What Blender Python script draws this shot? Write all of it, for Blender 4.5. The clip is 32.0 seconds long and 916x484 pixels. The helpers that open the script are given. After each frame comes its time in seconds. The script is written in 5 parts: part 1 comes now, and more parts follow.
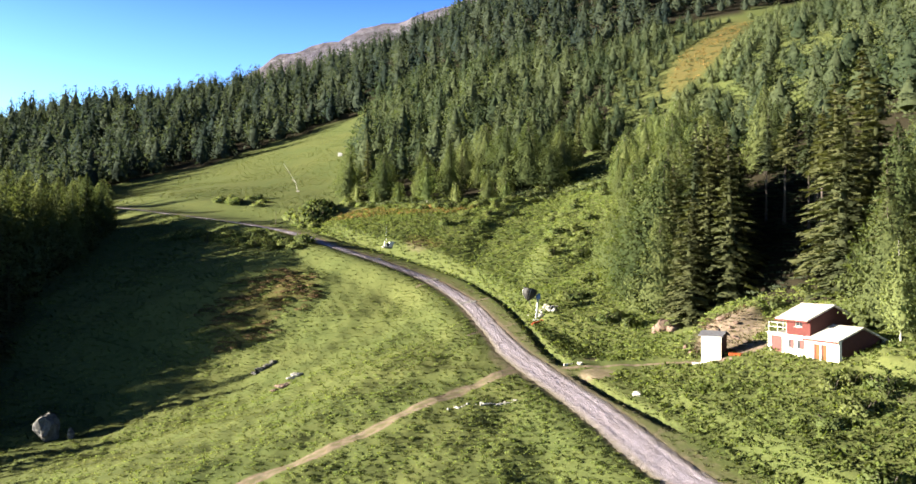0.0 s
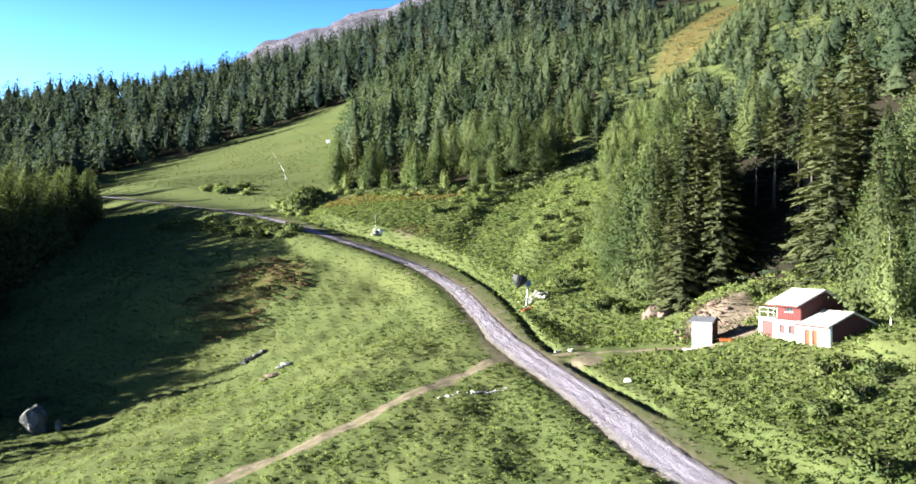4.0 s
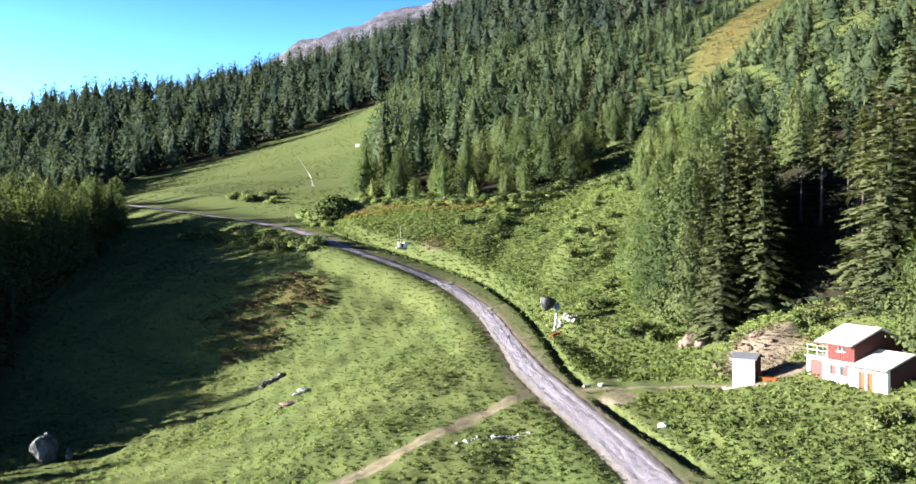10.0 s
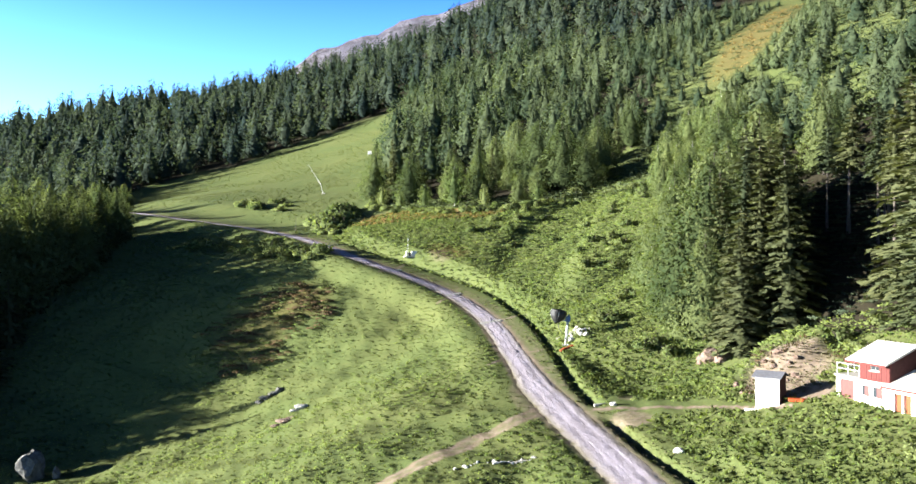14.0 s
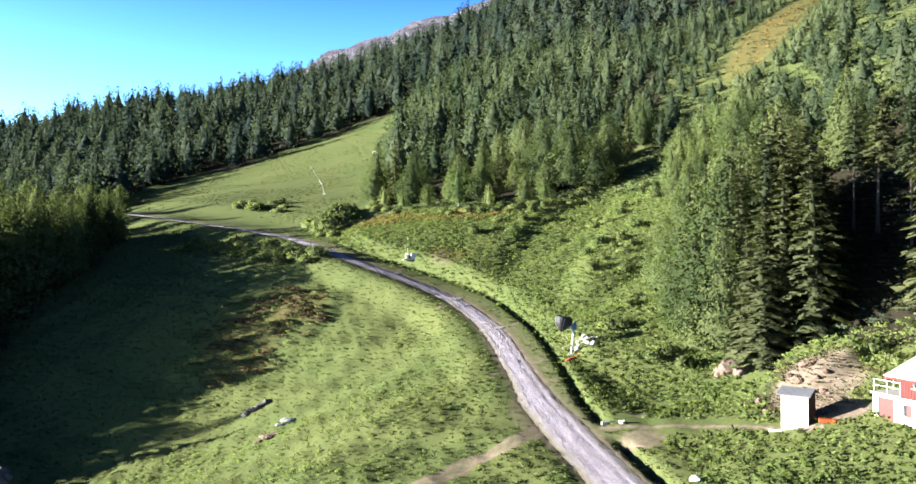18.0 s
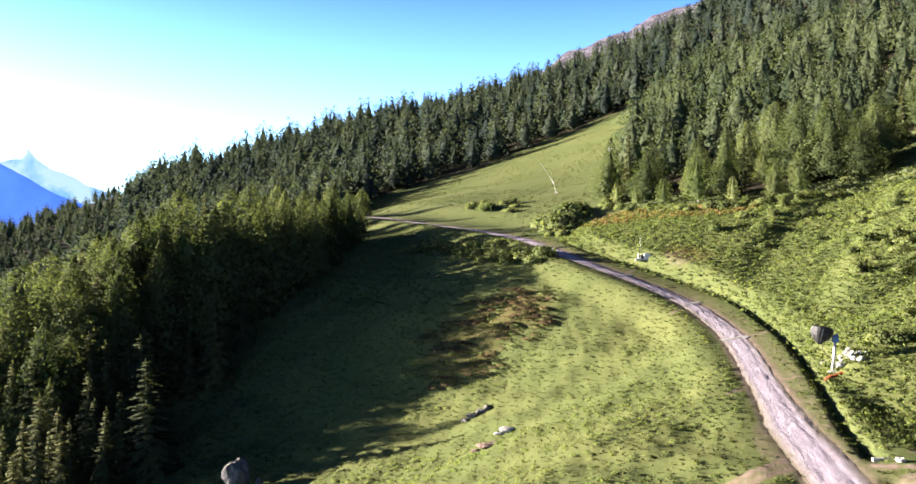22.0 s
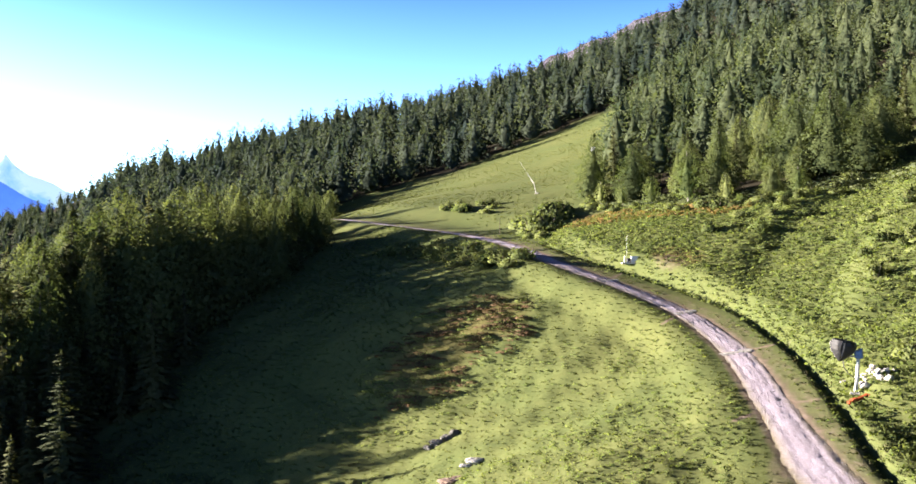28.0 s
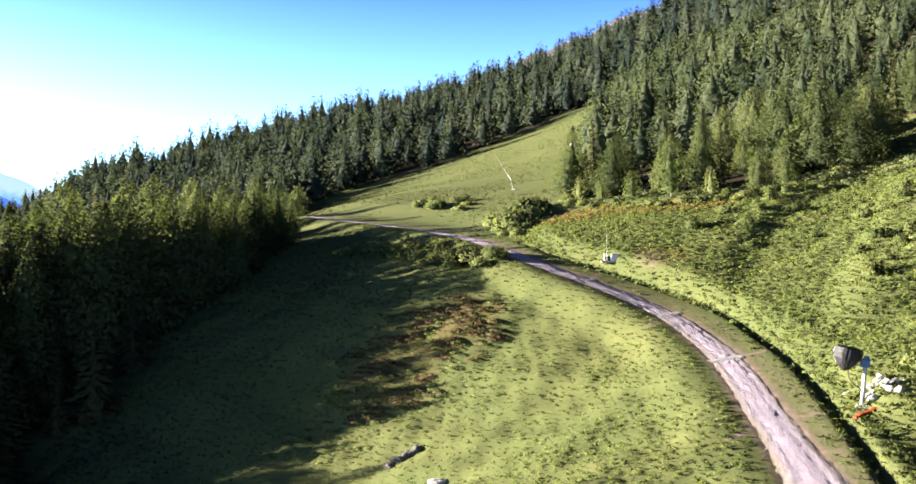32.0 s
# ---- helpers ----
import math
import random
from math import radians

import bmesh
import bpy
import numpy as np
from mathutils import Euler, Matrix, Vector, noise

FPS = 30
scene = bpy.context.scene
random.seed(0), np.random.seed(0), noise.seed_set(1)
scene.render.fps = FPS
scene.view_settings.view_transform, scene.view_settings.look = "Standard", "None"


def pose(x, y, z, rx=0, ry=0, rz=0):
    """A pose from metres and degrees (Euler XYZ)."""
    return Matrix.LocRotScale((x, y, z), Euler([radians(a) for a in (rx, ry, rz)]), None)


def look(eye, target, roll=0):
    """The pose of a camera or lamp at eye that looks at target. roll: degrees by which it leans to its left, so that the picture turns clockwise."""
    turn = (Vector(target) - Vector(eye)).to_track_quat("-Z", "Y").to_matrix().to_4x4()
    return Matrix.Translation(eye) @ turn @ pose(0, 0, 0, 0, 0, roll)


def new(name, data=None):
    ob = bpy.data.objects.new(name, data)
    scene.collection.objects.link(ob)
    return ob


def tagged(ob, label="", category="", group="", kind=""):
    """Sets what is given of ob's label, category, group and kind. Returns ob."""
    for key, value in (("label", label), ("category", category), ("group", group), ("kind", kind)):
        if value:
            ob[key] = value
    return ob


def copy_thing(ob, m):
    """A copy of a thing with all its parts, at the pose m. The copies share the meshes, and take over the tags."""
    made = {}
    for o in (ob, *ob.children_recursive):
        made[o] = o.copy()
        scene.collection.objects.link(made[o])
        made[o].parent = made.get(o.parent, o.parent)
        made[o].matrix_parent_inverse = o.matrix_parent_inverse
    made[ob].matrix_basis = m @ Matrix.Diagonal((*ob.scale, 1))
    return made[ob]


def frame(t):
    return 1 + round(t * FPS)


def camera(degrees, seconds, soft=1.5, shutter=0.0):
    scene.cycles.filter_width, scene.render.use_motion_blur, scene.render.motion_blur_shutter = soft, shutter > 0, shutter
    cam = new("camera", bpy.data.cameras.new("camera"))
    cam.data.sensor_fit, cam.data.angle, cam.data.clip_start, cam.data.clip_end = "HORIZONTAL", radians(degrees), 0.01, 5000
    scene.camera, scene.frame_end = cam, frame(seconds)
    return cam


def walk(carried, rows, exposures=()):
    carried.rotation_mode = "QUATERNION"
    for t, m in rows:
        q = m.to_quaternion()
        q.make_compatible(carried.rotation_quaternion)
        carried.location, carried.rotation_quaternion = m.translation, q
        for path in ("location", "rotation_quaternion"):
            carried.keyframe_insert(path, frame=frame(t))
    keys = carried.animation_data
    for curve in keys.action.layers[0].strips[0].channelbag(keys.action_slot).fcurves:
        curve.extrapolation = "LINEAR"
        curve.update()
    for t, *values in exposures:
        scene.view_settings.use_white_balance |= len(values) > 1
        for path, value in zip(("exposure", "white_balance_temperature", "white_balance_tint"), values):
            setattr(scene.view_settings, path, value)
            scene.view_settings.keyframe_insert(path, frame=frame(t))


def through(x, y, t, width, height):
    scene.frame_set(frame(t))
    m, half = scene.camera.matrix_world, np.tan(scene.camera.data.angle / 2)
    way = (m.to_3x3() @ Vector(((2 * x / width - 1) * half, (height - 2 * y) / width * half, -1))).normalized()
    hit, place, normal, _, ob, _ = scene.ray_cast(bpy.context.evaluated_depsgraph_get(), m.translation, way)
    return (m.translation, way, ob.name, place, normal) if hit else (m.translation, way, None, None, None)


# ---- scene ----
cam = camera(58.63, 32.0, soft=1.6)

# seconds; eye in metres; heading (positive to the left of +y), pitch, roll in degrees
PATH = [
    (0.0, -11.46, -87.97, 10.83, -1.012, 1.570, 0.59),
    (0.5, -11.89, -88.07, 10.88, -3.525, 1.343, 0.57),
    (1.0, -12.08, -88.19, 10.92, -3.573, 1.146, 0.51),
    (1.5, -12.10, -88.24, 10.93, -3.298, 0.995, 0.37),
    (2.0, -12.00, -88.19, 10.95, -2.969, 0.964, 0.22),
    (2.5, -11.84, -88.05, 10.99, -2.762, 0.893, 0.13),
    (3.0, -11.71, -87.85, 11.01, -2.442, 0.893, 0.10),
    (3.5, -11.57, -87.64, 10.98, -2.081, 0.741, 0.11),
    (5.5, -10.95, -86.29, 11.33, -1.057, 0.460, 0.12),
    (6.0, -10.85, -86.01, 12.21, -0.963, 0.405, 0.15),
    (6.5, -10.79, -85.71, 13.09, -0.618, 0.410, 0.19),
    (7.0, -10.73, -85.36, 13.79, -0.472, 0.397, 0.25),
    (7.5, -10.63, -85.00, 14.10, -0.289, 0.389, 0.22),
    (8.0, -10.49, -84.54, 14.10, 0.000, 0.452, 0.17),
    (8.5, -10.36, -83.95, 14.07, 0.147, 0.467, 0.13),
    (9.0, -10.23, -83.31, 14.06, 0.264, 0.386, 0.10),
    (9.5, -10.04, -82.65, 14.11, 0.520, 0.309, 0.03),
    (10.0, -9.87, -81.98, 14.16, 0.751, 0.334, 0.05),
    (10.5, -9.72, -81.29, 14.22, 0.981, 0.483, 0.03),
    (11.0, -9.52, -80.64, 14.24, 1.135, 0.535, 0.02),
    (11.5, -9.29, -79.97, 14.27, 1.390, 0.663, 0.03),
    (12.0, -9.14, -79.38, 14.28, 1.544, 0.703, 0.02),
    (12.5, -8.97, -78.80, 14.29, 1.696, 0.784, -0.01),
    (13.0, -8.77, -78.16, 14.29, 1.881, 0.788, 0.03),
    (13.5, -8.58, -77.57, 14.25, 2.001, 0.817, 0.03),
    (14.0, -8.38, -76.98, 14.25, 2.042, 0.929, 0.08),
    (14.5, -8.21, -76.38, 14.25, 2.211, 0.906, 0.09),
    (16.5, -7.59, -73.18, 14.28, 2.796, 0.976, -0.05),
    (17.0, -7.38, -72.11, 14.38, 2.859, 0.924, -0.03),
    (17.5, -7.22, -71.11, 14.41, 3.000, 0.974, -0.04),
    (18.0, -7.04, -70.07, 14.38, 2.859, 1.054, 0.02),
    (18.5, -6.84, -68.99, 14.35, 3.165, 1.075, -0.01),
    (19.0, -6.63, -67.90, 14.33, 3.078, 1.125, 0.02),
    (19.5, -6.49, -66.84, 14.29, 3.276, 1.140, -0.04),
    (20.0, -6.30, -65.82, 14.26, 3.304, 1.157, -0.01),
    (20.5, -6.32, -65.08, 14.29, 3.336, 1.176, 0.09),
    (21.0, -6.70, -64.75, 14.38, 11.583, 1.144, -0.20),
    (21.5, -6.34, -64.06, 14.33, 18.300, 1.139, -0.15),
    (22.0, -6.19, -63.08, 14.29, 19.693, 1.120, -0.07),
    (22.5, -6.30, -62.00, 14.27, 19.959, 1.127, -0.06),
    (23.0, -6.48, -60.99, 14.26, 19.975, 1.153, -0.06),
    (23.5, -6.64, -59.96, 14.26, 19.901, 1.216, -0.06),
    (24.0, -6.87, -58.95, 14.24, 19.646, 1.236, -0.14),
    (24.5, -7.10, -57.87, 14.24, 19.543, 1.279, -0.14),
    (26.5, -7.71, -53.62, 14.11, 18.935, 1.382, -0.23),
    (27.0, -7.93, -52.66, 14.02, 18.850, 1.471, -0.25),
    (27.5, -8.09, -51.65, 14.01, 18.512, 1.524, -0.23),
    (28.0, -8.22, -50.68, 13.99, 18.552, 1.532, -0.22),
    (28.5, -8.37, -49.68, 13.97, 18.198, 1.525, -0.25),
    (29.0, -8.55, -48.73, 13.97, 18.158, 1.546, -0.31),
    (29.5, -8.69, -47.78, 13.94, 17.993, 1.565, -0.33),
    (30.0, -8.75, -46.73, 13.91, 17.892, 1.491, -0.33),
    (30.5, -8.83, -45.73, 13.88, 17.568, 1.515, -0.37),
    (31.0, -8.95, -44.74, 13.90, 17.427, 1.522, -0.35),
    (31.5, -9.04, -43.76, 13.92, 17.253, 1.525, -0.34),
    (32.0, -9.14, -42.78, 13.93, 17.212, 1.472, -0.33),
]


def eye_pose(x, y, z, heading, pitch, roll):
    h, p = radians(heading), radians(pitch)
    way = Vector((-math.sin(h) * math.cos(p), math.cos(h) * math.cos(p), math.sin(p)))
    return look((x, y, z), Vector((x, y, z)) + way * 10, roll)


walk(cam, [(row[0], eye_pose(*row[1:])) for row in PATH], exposures=[(0.0, 3.0, 7000, 12), (0.6, 3.2, 6050, 10), (20.6, 3.2, 6050, 10), (22.0, 3.3, 6700, 22), (32.0, 3.3, 6700, 22)])
# ---- path done ----
# ---------------------------------------------------------------- light
SUN_HEADING, SUN_HEIGHT = 100.0, 11.0      # degrees left of +y; above the horizon
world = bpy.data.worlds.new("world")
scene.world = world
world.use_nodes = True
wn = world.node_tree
sky = wn.nodes.new("ShaderNodeTexSky")
sky.sky_type = "NISHITA"
sky.sun_disc = False
sky.sun_elevation = radians(SUN_HEIGHT)
sky.sun_rotation = radians(-SUN_HEADING)
sky.altitude = 1900
sky.air_density, sky.dust_density, sky.ozone_density = 1.0, 3.2, 2.5
wn.nodes["Background"].inputs["Strength"].default_value = 0.06
tint = wn.nodes.new("ShaderNodeMix")
tint.data_type, tint.blend_type = "RGBA", "MULTIPLY"
tint.inputs[0].default_value = 1.0
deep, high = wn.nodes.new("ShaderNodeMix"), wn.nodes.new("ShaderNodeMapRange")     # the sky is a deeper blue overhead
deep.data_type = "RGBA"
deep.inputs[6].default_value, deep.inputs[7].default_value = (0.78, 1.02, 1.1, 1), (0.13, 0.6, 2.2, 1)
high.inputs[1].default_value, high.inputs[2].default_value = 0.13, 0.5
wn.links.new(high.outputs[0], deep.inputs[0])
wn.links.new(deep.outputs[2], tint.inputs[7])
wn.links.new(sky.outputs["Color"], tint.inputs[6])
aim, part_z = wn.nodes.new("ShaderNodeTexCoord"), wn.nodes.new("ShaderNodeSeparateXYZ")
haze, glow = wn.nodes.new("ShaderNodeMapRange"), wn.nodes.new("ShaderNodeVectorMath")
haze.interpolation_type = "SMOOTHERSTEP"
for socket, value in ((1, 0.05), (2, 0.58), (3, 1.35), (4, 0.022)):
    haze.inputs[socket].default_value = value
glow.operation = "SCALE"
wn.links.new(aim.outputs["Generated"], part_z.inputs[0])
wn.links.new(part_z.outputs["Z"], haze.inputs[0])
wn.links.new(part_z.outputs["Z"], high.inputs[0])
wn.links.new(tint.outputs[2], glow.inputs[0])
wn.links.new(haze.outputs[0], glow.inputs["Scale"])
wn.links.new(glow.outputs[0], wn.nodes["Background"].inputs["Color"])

sun_way = Vector((-math.sin(radians(SUN_HEADING)) * math.cos(radians(SUN_HEIGHT)),
                  math.cos(radians(SUN_HEADING)) * math.cos(radians(SUN_HEIGHT)), math.sin(radians(SUN_HEIGHT))))
sun = new("sun", bpy.data.lights.new("sun", "SUN"))
sun.data.energy = 5.0
sun.data.angle = radians(0.53)
sun.data.color = (1.0, 0.95, 0.79)
sun.matrix_world = look(sun_way * 300, (0, 0, 0))

# ---------------------------------------------------------------- materials


def material(name, rough=0.8, spec=0.3):
    m = bpy.data.materials.new(name)
    m.use_nodes = True
    b = m.node_tree.nodes["Principled BSDF"]
    b.inputs["Roughness"].default_value = rough
    b.inputs["Specular IOR Level"].default_value = spec
    return m, m.node_tree, b


def node(tree, kind, **inputs):
    n = tree.nodes.new(kind)
    for key, value in inputs.items():
        n.inputs[key.replace("_", " ")].default_value = value
    return n


def place_of(tree):
    return tree.nodes.new("ShaderNodeNewGeometry").outputs["Position"]


def noise_of(tree, scale, detail=4.0, rough=0.6, vector=None):
    n = node(tree, "ShaderNodeTexNoise", Scale=scale, Detail=detail, Roughness=rough)
    tree.links.new(vector or place_of(tree), n.inputs["Vector"])
    return n.outputs["Fac"]


def ramp(tree, fac, *stops):
    r = tree.nodes.new("ShaderNodeValToRGB")
    els = r.color_ramp.elements
    while len(els) < len(stops):
        els.new(0.5)
    for e, (p, c) in zip(els, stops):
        e.position, e.color = p, (*c, 1)
    tree.links.new(fac, r.inputs["Fac"])
    return r.outputs["Color"]


def mixed(tree, fac, a, b, mode="MIX"):
    m = tree.nodes.new("ShaderNodeMix")
    m.data_type, m.blend_type = "RGBA", mode
    for sock, v in ((m.inputs[0], fac), (m.inputs[6], a), (m.inputs[7], b)):
        if isinstance(v, bpy.types.NodeSocket):
            tree.links.new(v, sock)
        elif isinstance(v, tuple):
            sock.default_value = (*v, 1)
        else:
            sock.default_value = v
    return m.outputs[2]


def sums(tree, op, a, b):
    m = tree.nodes.new("ShaderNodeMath")
    m.operation = op
    m.use_clamp = op in ("ADD", "SUBTRACT")
    for sock, v in zip(m.inputs, (a, b)):
        if isinstance(v, bpy.types.NodeSocket):
            tree.links.new(v, sock)
        else:
            sock.default_value = v
    return m.outputs[0]


def bumped(tree, bsdf, fac, strength, distance):
    b = node(tree, "ShaderNodeBump", Strength=strength, Distance=distance)
    tree.links.new(fac, b.inputs["Height"])
    tree.links.new(b.outputs["Normal"], bsdf.inputs["Normal"])


def attribute(tree, name):
    a = tree.nodes.new("ShaderNodeAttribute")
    a.attribute_name = name
    return a.outputs["Fac"]


def ground_material():
    m, t, b = material("meadow", 0.95, 0.04)
    fine, mid, wide = noise_of(t, 4.5, 8, 0.8), noise_of(t, 0.45, 5, 0.65), noise_of(t, 0.06, 4, 0.55)
    grass = ramp(t, mid, (0.30, (0.030, 0.042, 0.011)), (0.5, (0.047, 0.061, 0.0155)), (0.72, (0.070, 0.077, 0.022)))
    dry = ramp(t, wide, (0.35, (0.031, 0.048, 0.013)), (0.65, (0.074, 0.074, 0.023)))
    c = mixed(t, 0.45, grass, dry)
    c = mixed(t, 0.38, c, ramp(t, fine, (0.3, (0.022, 0.036, 0.012)), (0.7, (0.115, 0.122, 0.045))))
    heath = ramp(t, fine, (0.3, (0.03, 0.0225, 0.01)), (0.6, (0.1, 0.06, 0.02)), (0.8, (0.13, 0.095, 0.035)))
    c = mixed(t, sums(t, "MULTIPLY", attribute(t, "heath"), 0.85), c, heath)
    # needle litter, darkened further to hold the shade under the trees
    shaded_duff = ramp(t, fine, (0.3, (0.009, 0.008, 0.006)), (0.6, (0.020, 0.017, 0.011)), (0.8, (0.024, 0.032, 0.012)))
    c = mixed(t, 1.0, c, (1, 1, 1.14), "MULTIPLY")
    c = mixed(t, attribute(t, "litter_shade"), c, shaded_duff)
    earth = ramp(t, noise_of(t, 1.3, 6, 0.7), (0.3, (0.078, 0.06, 0.042)), (0.55, (0.132, 0.099, 0.080)), (0.75, (0.185, 0.155, 0.13)))
    edge = sums(t, "ADD", attribute(t, "bare"), sums(t, "SUBTRACT", sums(t, "MULTIPLY", noise_of(t, 1.1, 5, 0.7), 0.9), 0.45))
    bare = ramp(t, edge, (0.38, (0, 0, 0)), (0.74, (1, 1, 1)))
    c = mixed(t, bare, c, earth)
    t.links.new(c, b.inputs["Base Color"])
    bumped(t, b, noise_of(t, 1.3, 6, 0.65), 0.5, 0.14)
    return m


def road_material():
    m, t, b = material("gravel_road", 0.95, 0.08)
    fine, wide = noise_of(t, 5, 8, 0.8), noise_of(t, 0.35, 5, 0.6)
    lane = t.nodes.new("ShaderNodeCombineXYZ")
    t.links.new(sums(t, "MULTIPLY", attribute(t, "across"), 3.6), lane.inputs[0])
    t.links.new(sums(t, "MULTIPLY", attribute(t, "along"), 0.16), lane.inputs[1])
    streak = noise_of(t, 1.0, 6, 0.65, lane.outputs[0])
    c = ramp(t, wide, (0.3, (0.205, 0.165, 0.172)), (0.52, (0.28, 0.23, 0.246)), (0.75, (0.365, 0.308, 0.334)))
    c = mixed(t, 0.28, c, ramp(t, streak, (0.34, (0.11, 0.085, 0.0845)), (0.5, (0.258, 0.216, 0.248)), (0.66, (0.406, 0.355, 0.417))))
    c = mixed(t, 0.36, c, ramp(t, fine, (0.3, (0.11, 0.0876, 0.0874)), (0.7, (0.384, 0.335, 0.383))))
    c = mixed(t, sums(t, "MULTIPLY", attribute(t, "rut"), 0.22), c, (0.121, 0.0953, 0.101))
    rim = sums(t, "ADD", attribute(t, "edge"), sums(t, "SUBTRACT", sums(t, "MULTIPLY", streak, 0.7), 0.35))
    rim = sums(t, "ADD", rim, sums(t, "SUBTRACT", sums(t, "MULTIPLY", noise_of(t, 0.9, 5, 0.7), 0.8), 0.4))
    soil = ramp(t, fine, (0.3, (0.105, 0.09, 0.055)), (0.7, (0.19, 0.165, 0.115)))
    c = mixed(t, 1.0, c, (0.96, 1.0, 1.07), "MULTIPLY")
    c = mixed(t, ramp(t, rim, (0.46, (0, 0, 0)), (0.9, (1, 1, 1))), c, soil)
    t.links.new(c, b.inputs["Base Color"])
    bumped(t, b, noise_of(t, 4, 8, 0.75), 0.8, 0.12)
    return m


def leaf_material(name, dark, light, through=0.25, single=False):
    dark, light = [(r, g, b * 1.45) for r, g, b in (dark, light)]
    m, t, b = material(name, 0.95, 0.03)
    geo = t.nodes.new("ShaderNodeNewGeometry")
    plant_tone = t.nodes.new("ShaderNodeObjectInfo").outputs["Random"] if single else attribute(t, "tone")
    c = ramp(t, sums(t, "ADD", sums(t, "MULTIPLY", plant_tone, 0.86),
                     sums(t, "MULTIPLY", geo.outputs["Random Per Island"], 0.14)), (0.12, dark), (0.88, light))
    c = mixed(t, 0.25, c, ramp(t, noise_of(t, 0.12, 3), (0.35, dark), (0.65, light)))
    t.links.new(c, b.inputs["Base Color"])
    tr = node(t, "ShaderNodeBsdfTranslucent")
    t.links.new(mixed(t, 1.0, c, (1.25, 1.3, 0.7), "MULTIPLY"), tr.inputs["Color"])
    mix = t.nodes.new("ShaderNodeMixShader")
    mix.inputs["Fac"].default_value = through
    t.links.new(b.outputs[0], mix.inputs[1])
    t.links.new(tr.outputs[0], mix.inputs[2])
    t.links.new(mix.outputs[0], t.nodes["Material Output"].inputs["Surface"])
    return m


def grained(name, dark, light, scale, rough=0.85, bump=0.4, depth=0.02, spec=0.25):
    m, t, b = material(name, rough, spec)
    c = ramp(t, noise_of(t, scale, 6, 0.65), (0.3, dark), (0.7, light))
    wide = ramp(t, noise_of(t, scale * 0.13, 4, 0.6), (0.35, (0.72, 0.70, 0.68)), (0.65, (1, 1, 1)))
    t.links.new(mixed(t, 0.6, c, wide, "MULTIPLY"), b.inputs["Base Color"])
    bumped(t, b, noise_of(t, scale * 2, 6, 0.7), bump, depth)
    return m


M_GROUND, M_ROAD = ground_material(), road_material()
M_SPRUCE = leaf_material("spruce_needles", (0.024, 0.032, 0.0125), (0.066, 0.069, 0.022), 0.3, True)
M_LARCH = leaf_material("larch_needles", (0.027, 0.039, 0.0115), (0.074, 0.087, 0.025), 0.42, True)
M_BROAD = leaf_material("broad_leaves", (0.058, 0.080, 0.021), (0.122, 0.140, 0.040), 0.45, True)
# distant needles: shade and blue haze are put into this darker colour
M_FAR = leaf_material("far_shaded_needles", (0.012, 0.020, 0.0135), (0.040, 0.050, 0.023), 0.42)
M_UPPER = leaf_material("hillside_needles", (0.019, 0.030, 0.0125), (0.055, 0.067, 0.025), 0.42)
M_THICK = leaf_material("thicket_leaves", (0.032, 0.045, 0.015), (0.080, 0.093, 0.033), 0.35)
M_SHRUB = leaf_material("shrub_leaves", (0.126, 0.160, 0.042), (0.164, 0.186, 0.052), 0.6)
M_BARK = grained("bark", (0.0275, 0.022, 0.0193), (0.0825, 0.0688, 0.0605), 5, 0.95, 0.8, 0.05)
M_WHITEBARK = grained("white_birch_bark", (0.165, 0.154, 0.143), (0.385, 0.374, 0.352), 3, 0.8, 0.4, 0.02)

# ---------------------------------------------------------------- the lie of the land
BASE = (18.02, 0.1590, 0.2594)
HILLS = [
    (-30, 25, 22, -9.3),
    (-10, 20, 18, 3.0),
    (10, 10, 16, -7.0),
    (-10, 50, 22, -5.7),
    (-35, 55, 24, 2.4),
    (20, 40, 24, -9.2),
    (20, -15, 16, -0.1),
    (0, -20, 22, -3.2),
    (-60, 20, 26, -7.8),
    (-60, 70, 30, -3.2),
    (-30, 95, 32, -2.8),
    (10, 85, 32, -1.5),
    (-90, 50, 34, -0.6),
    (-50, 140, 45, -10.6),
    (-100, 130, 45, 11.2),
    (50, 40, 36, 0.7),
    (50, 100, 45, -20.6),
    (-20, -60, 45, -2.3),
    (60, -20, 45, -15.5),
    (-140, 220, 70, -6.1),
    (-60, 230, 70, -6.6),
    (60, 190, 70, -5.2),
    (-180, 100, 80, -18.3),
    (-220, 260, 90, -2.0),
    (-60, 340, 100, -5.8),
    (100, 290, 100, 12.2),
    (-110, -40, 70, -15.7),
    (130, 80, 80, 21.4),
]
ROAD = [(50, -160), (37, -118), (24, -84), (14.6, -60), (8.2, -43), (5.4, -34), (4.0, -28), (3.1, -22.5), (2.05, -16.6), (0.85, -10.5), (-0.2, -5.5), (-1.1, -1.0), (-2.1, 4.0), (-3.1, 8.5), (-4.0, 13.8), (-5.35, 21.5), (-7.25, 32.0), (-9.0, 38.5),
        (-12.2, 46.0), (-15.4, 51.0), (-19.6, 55.4), (-23.6, 59.0), (-27.7, 62.4), (-33.7, 68.2), (-40.6, 77.5), (-48.8, 88.8), (-58.7, 99.2),
        (-68.7, 106), (-80, 113), (-92, 122), (-106, 136), (-124, 156)]
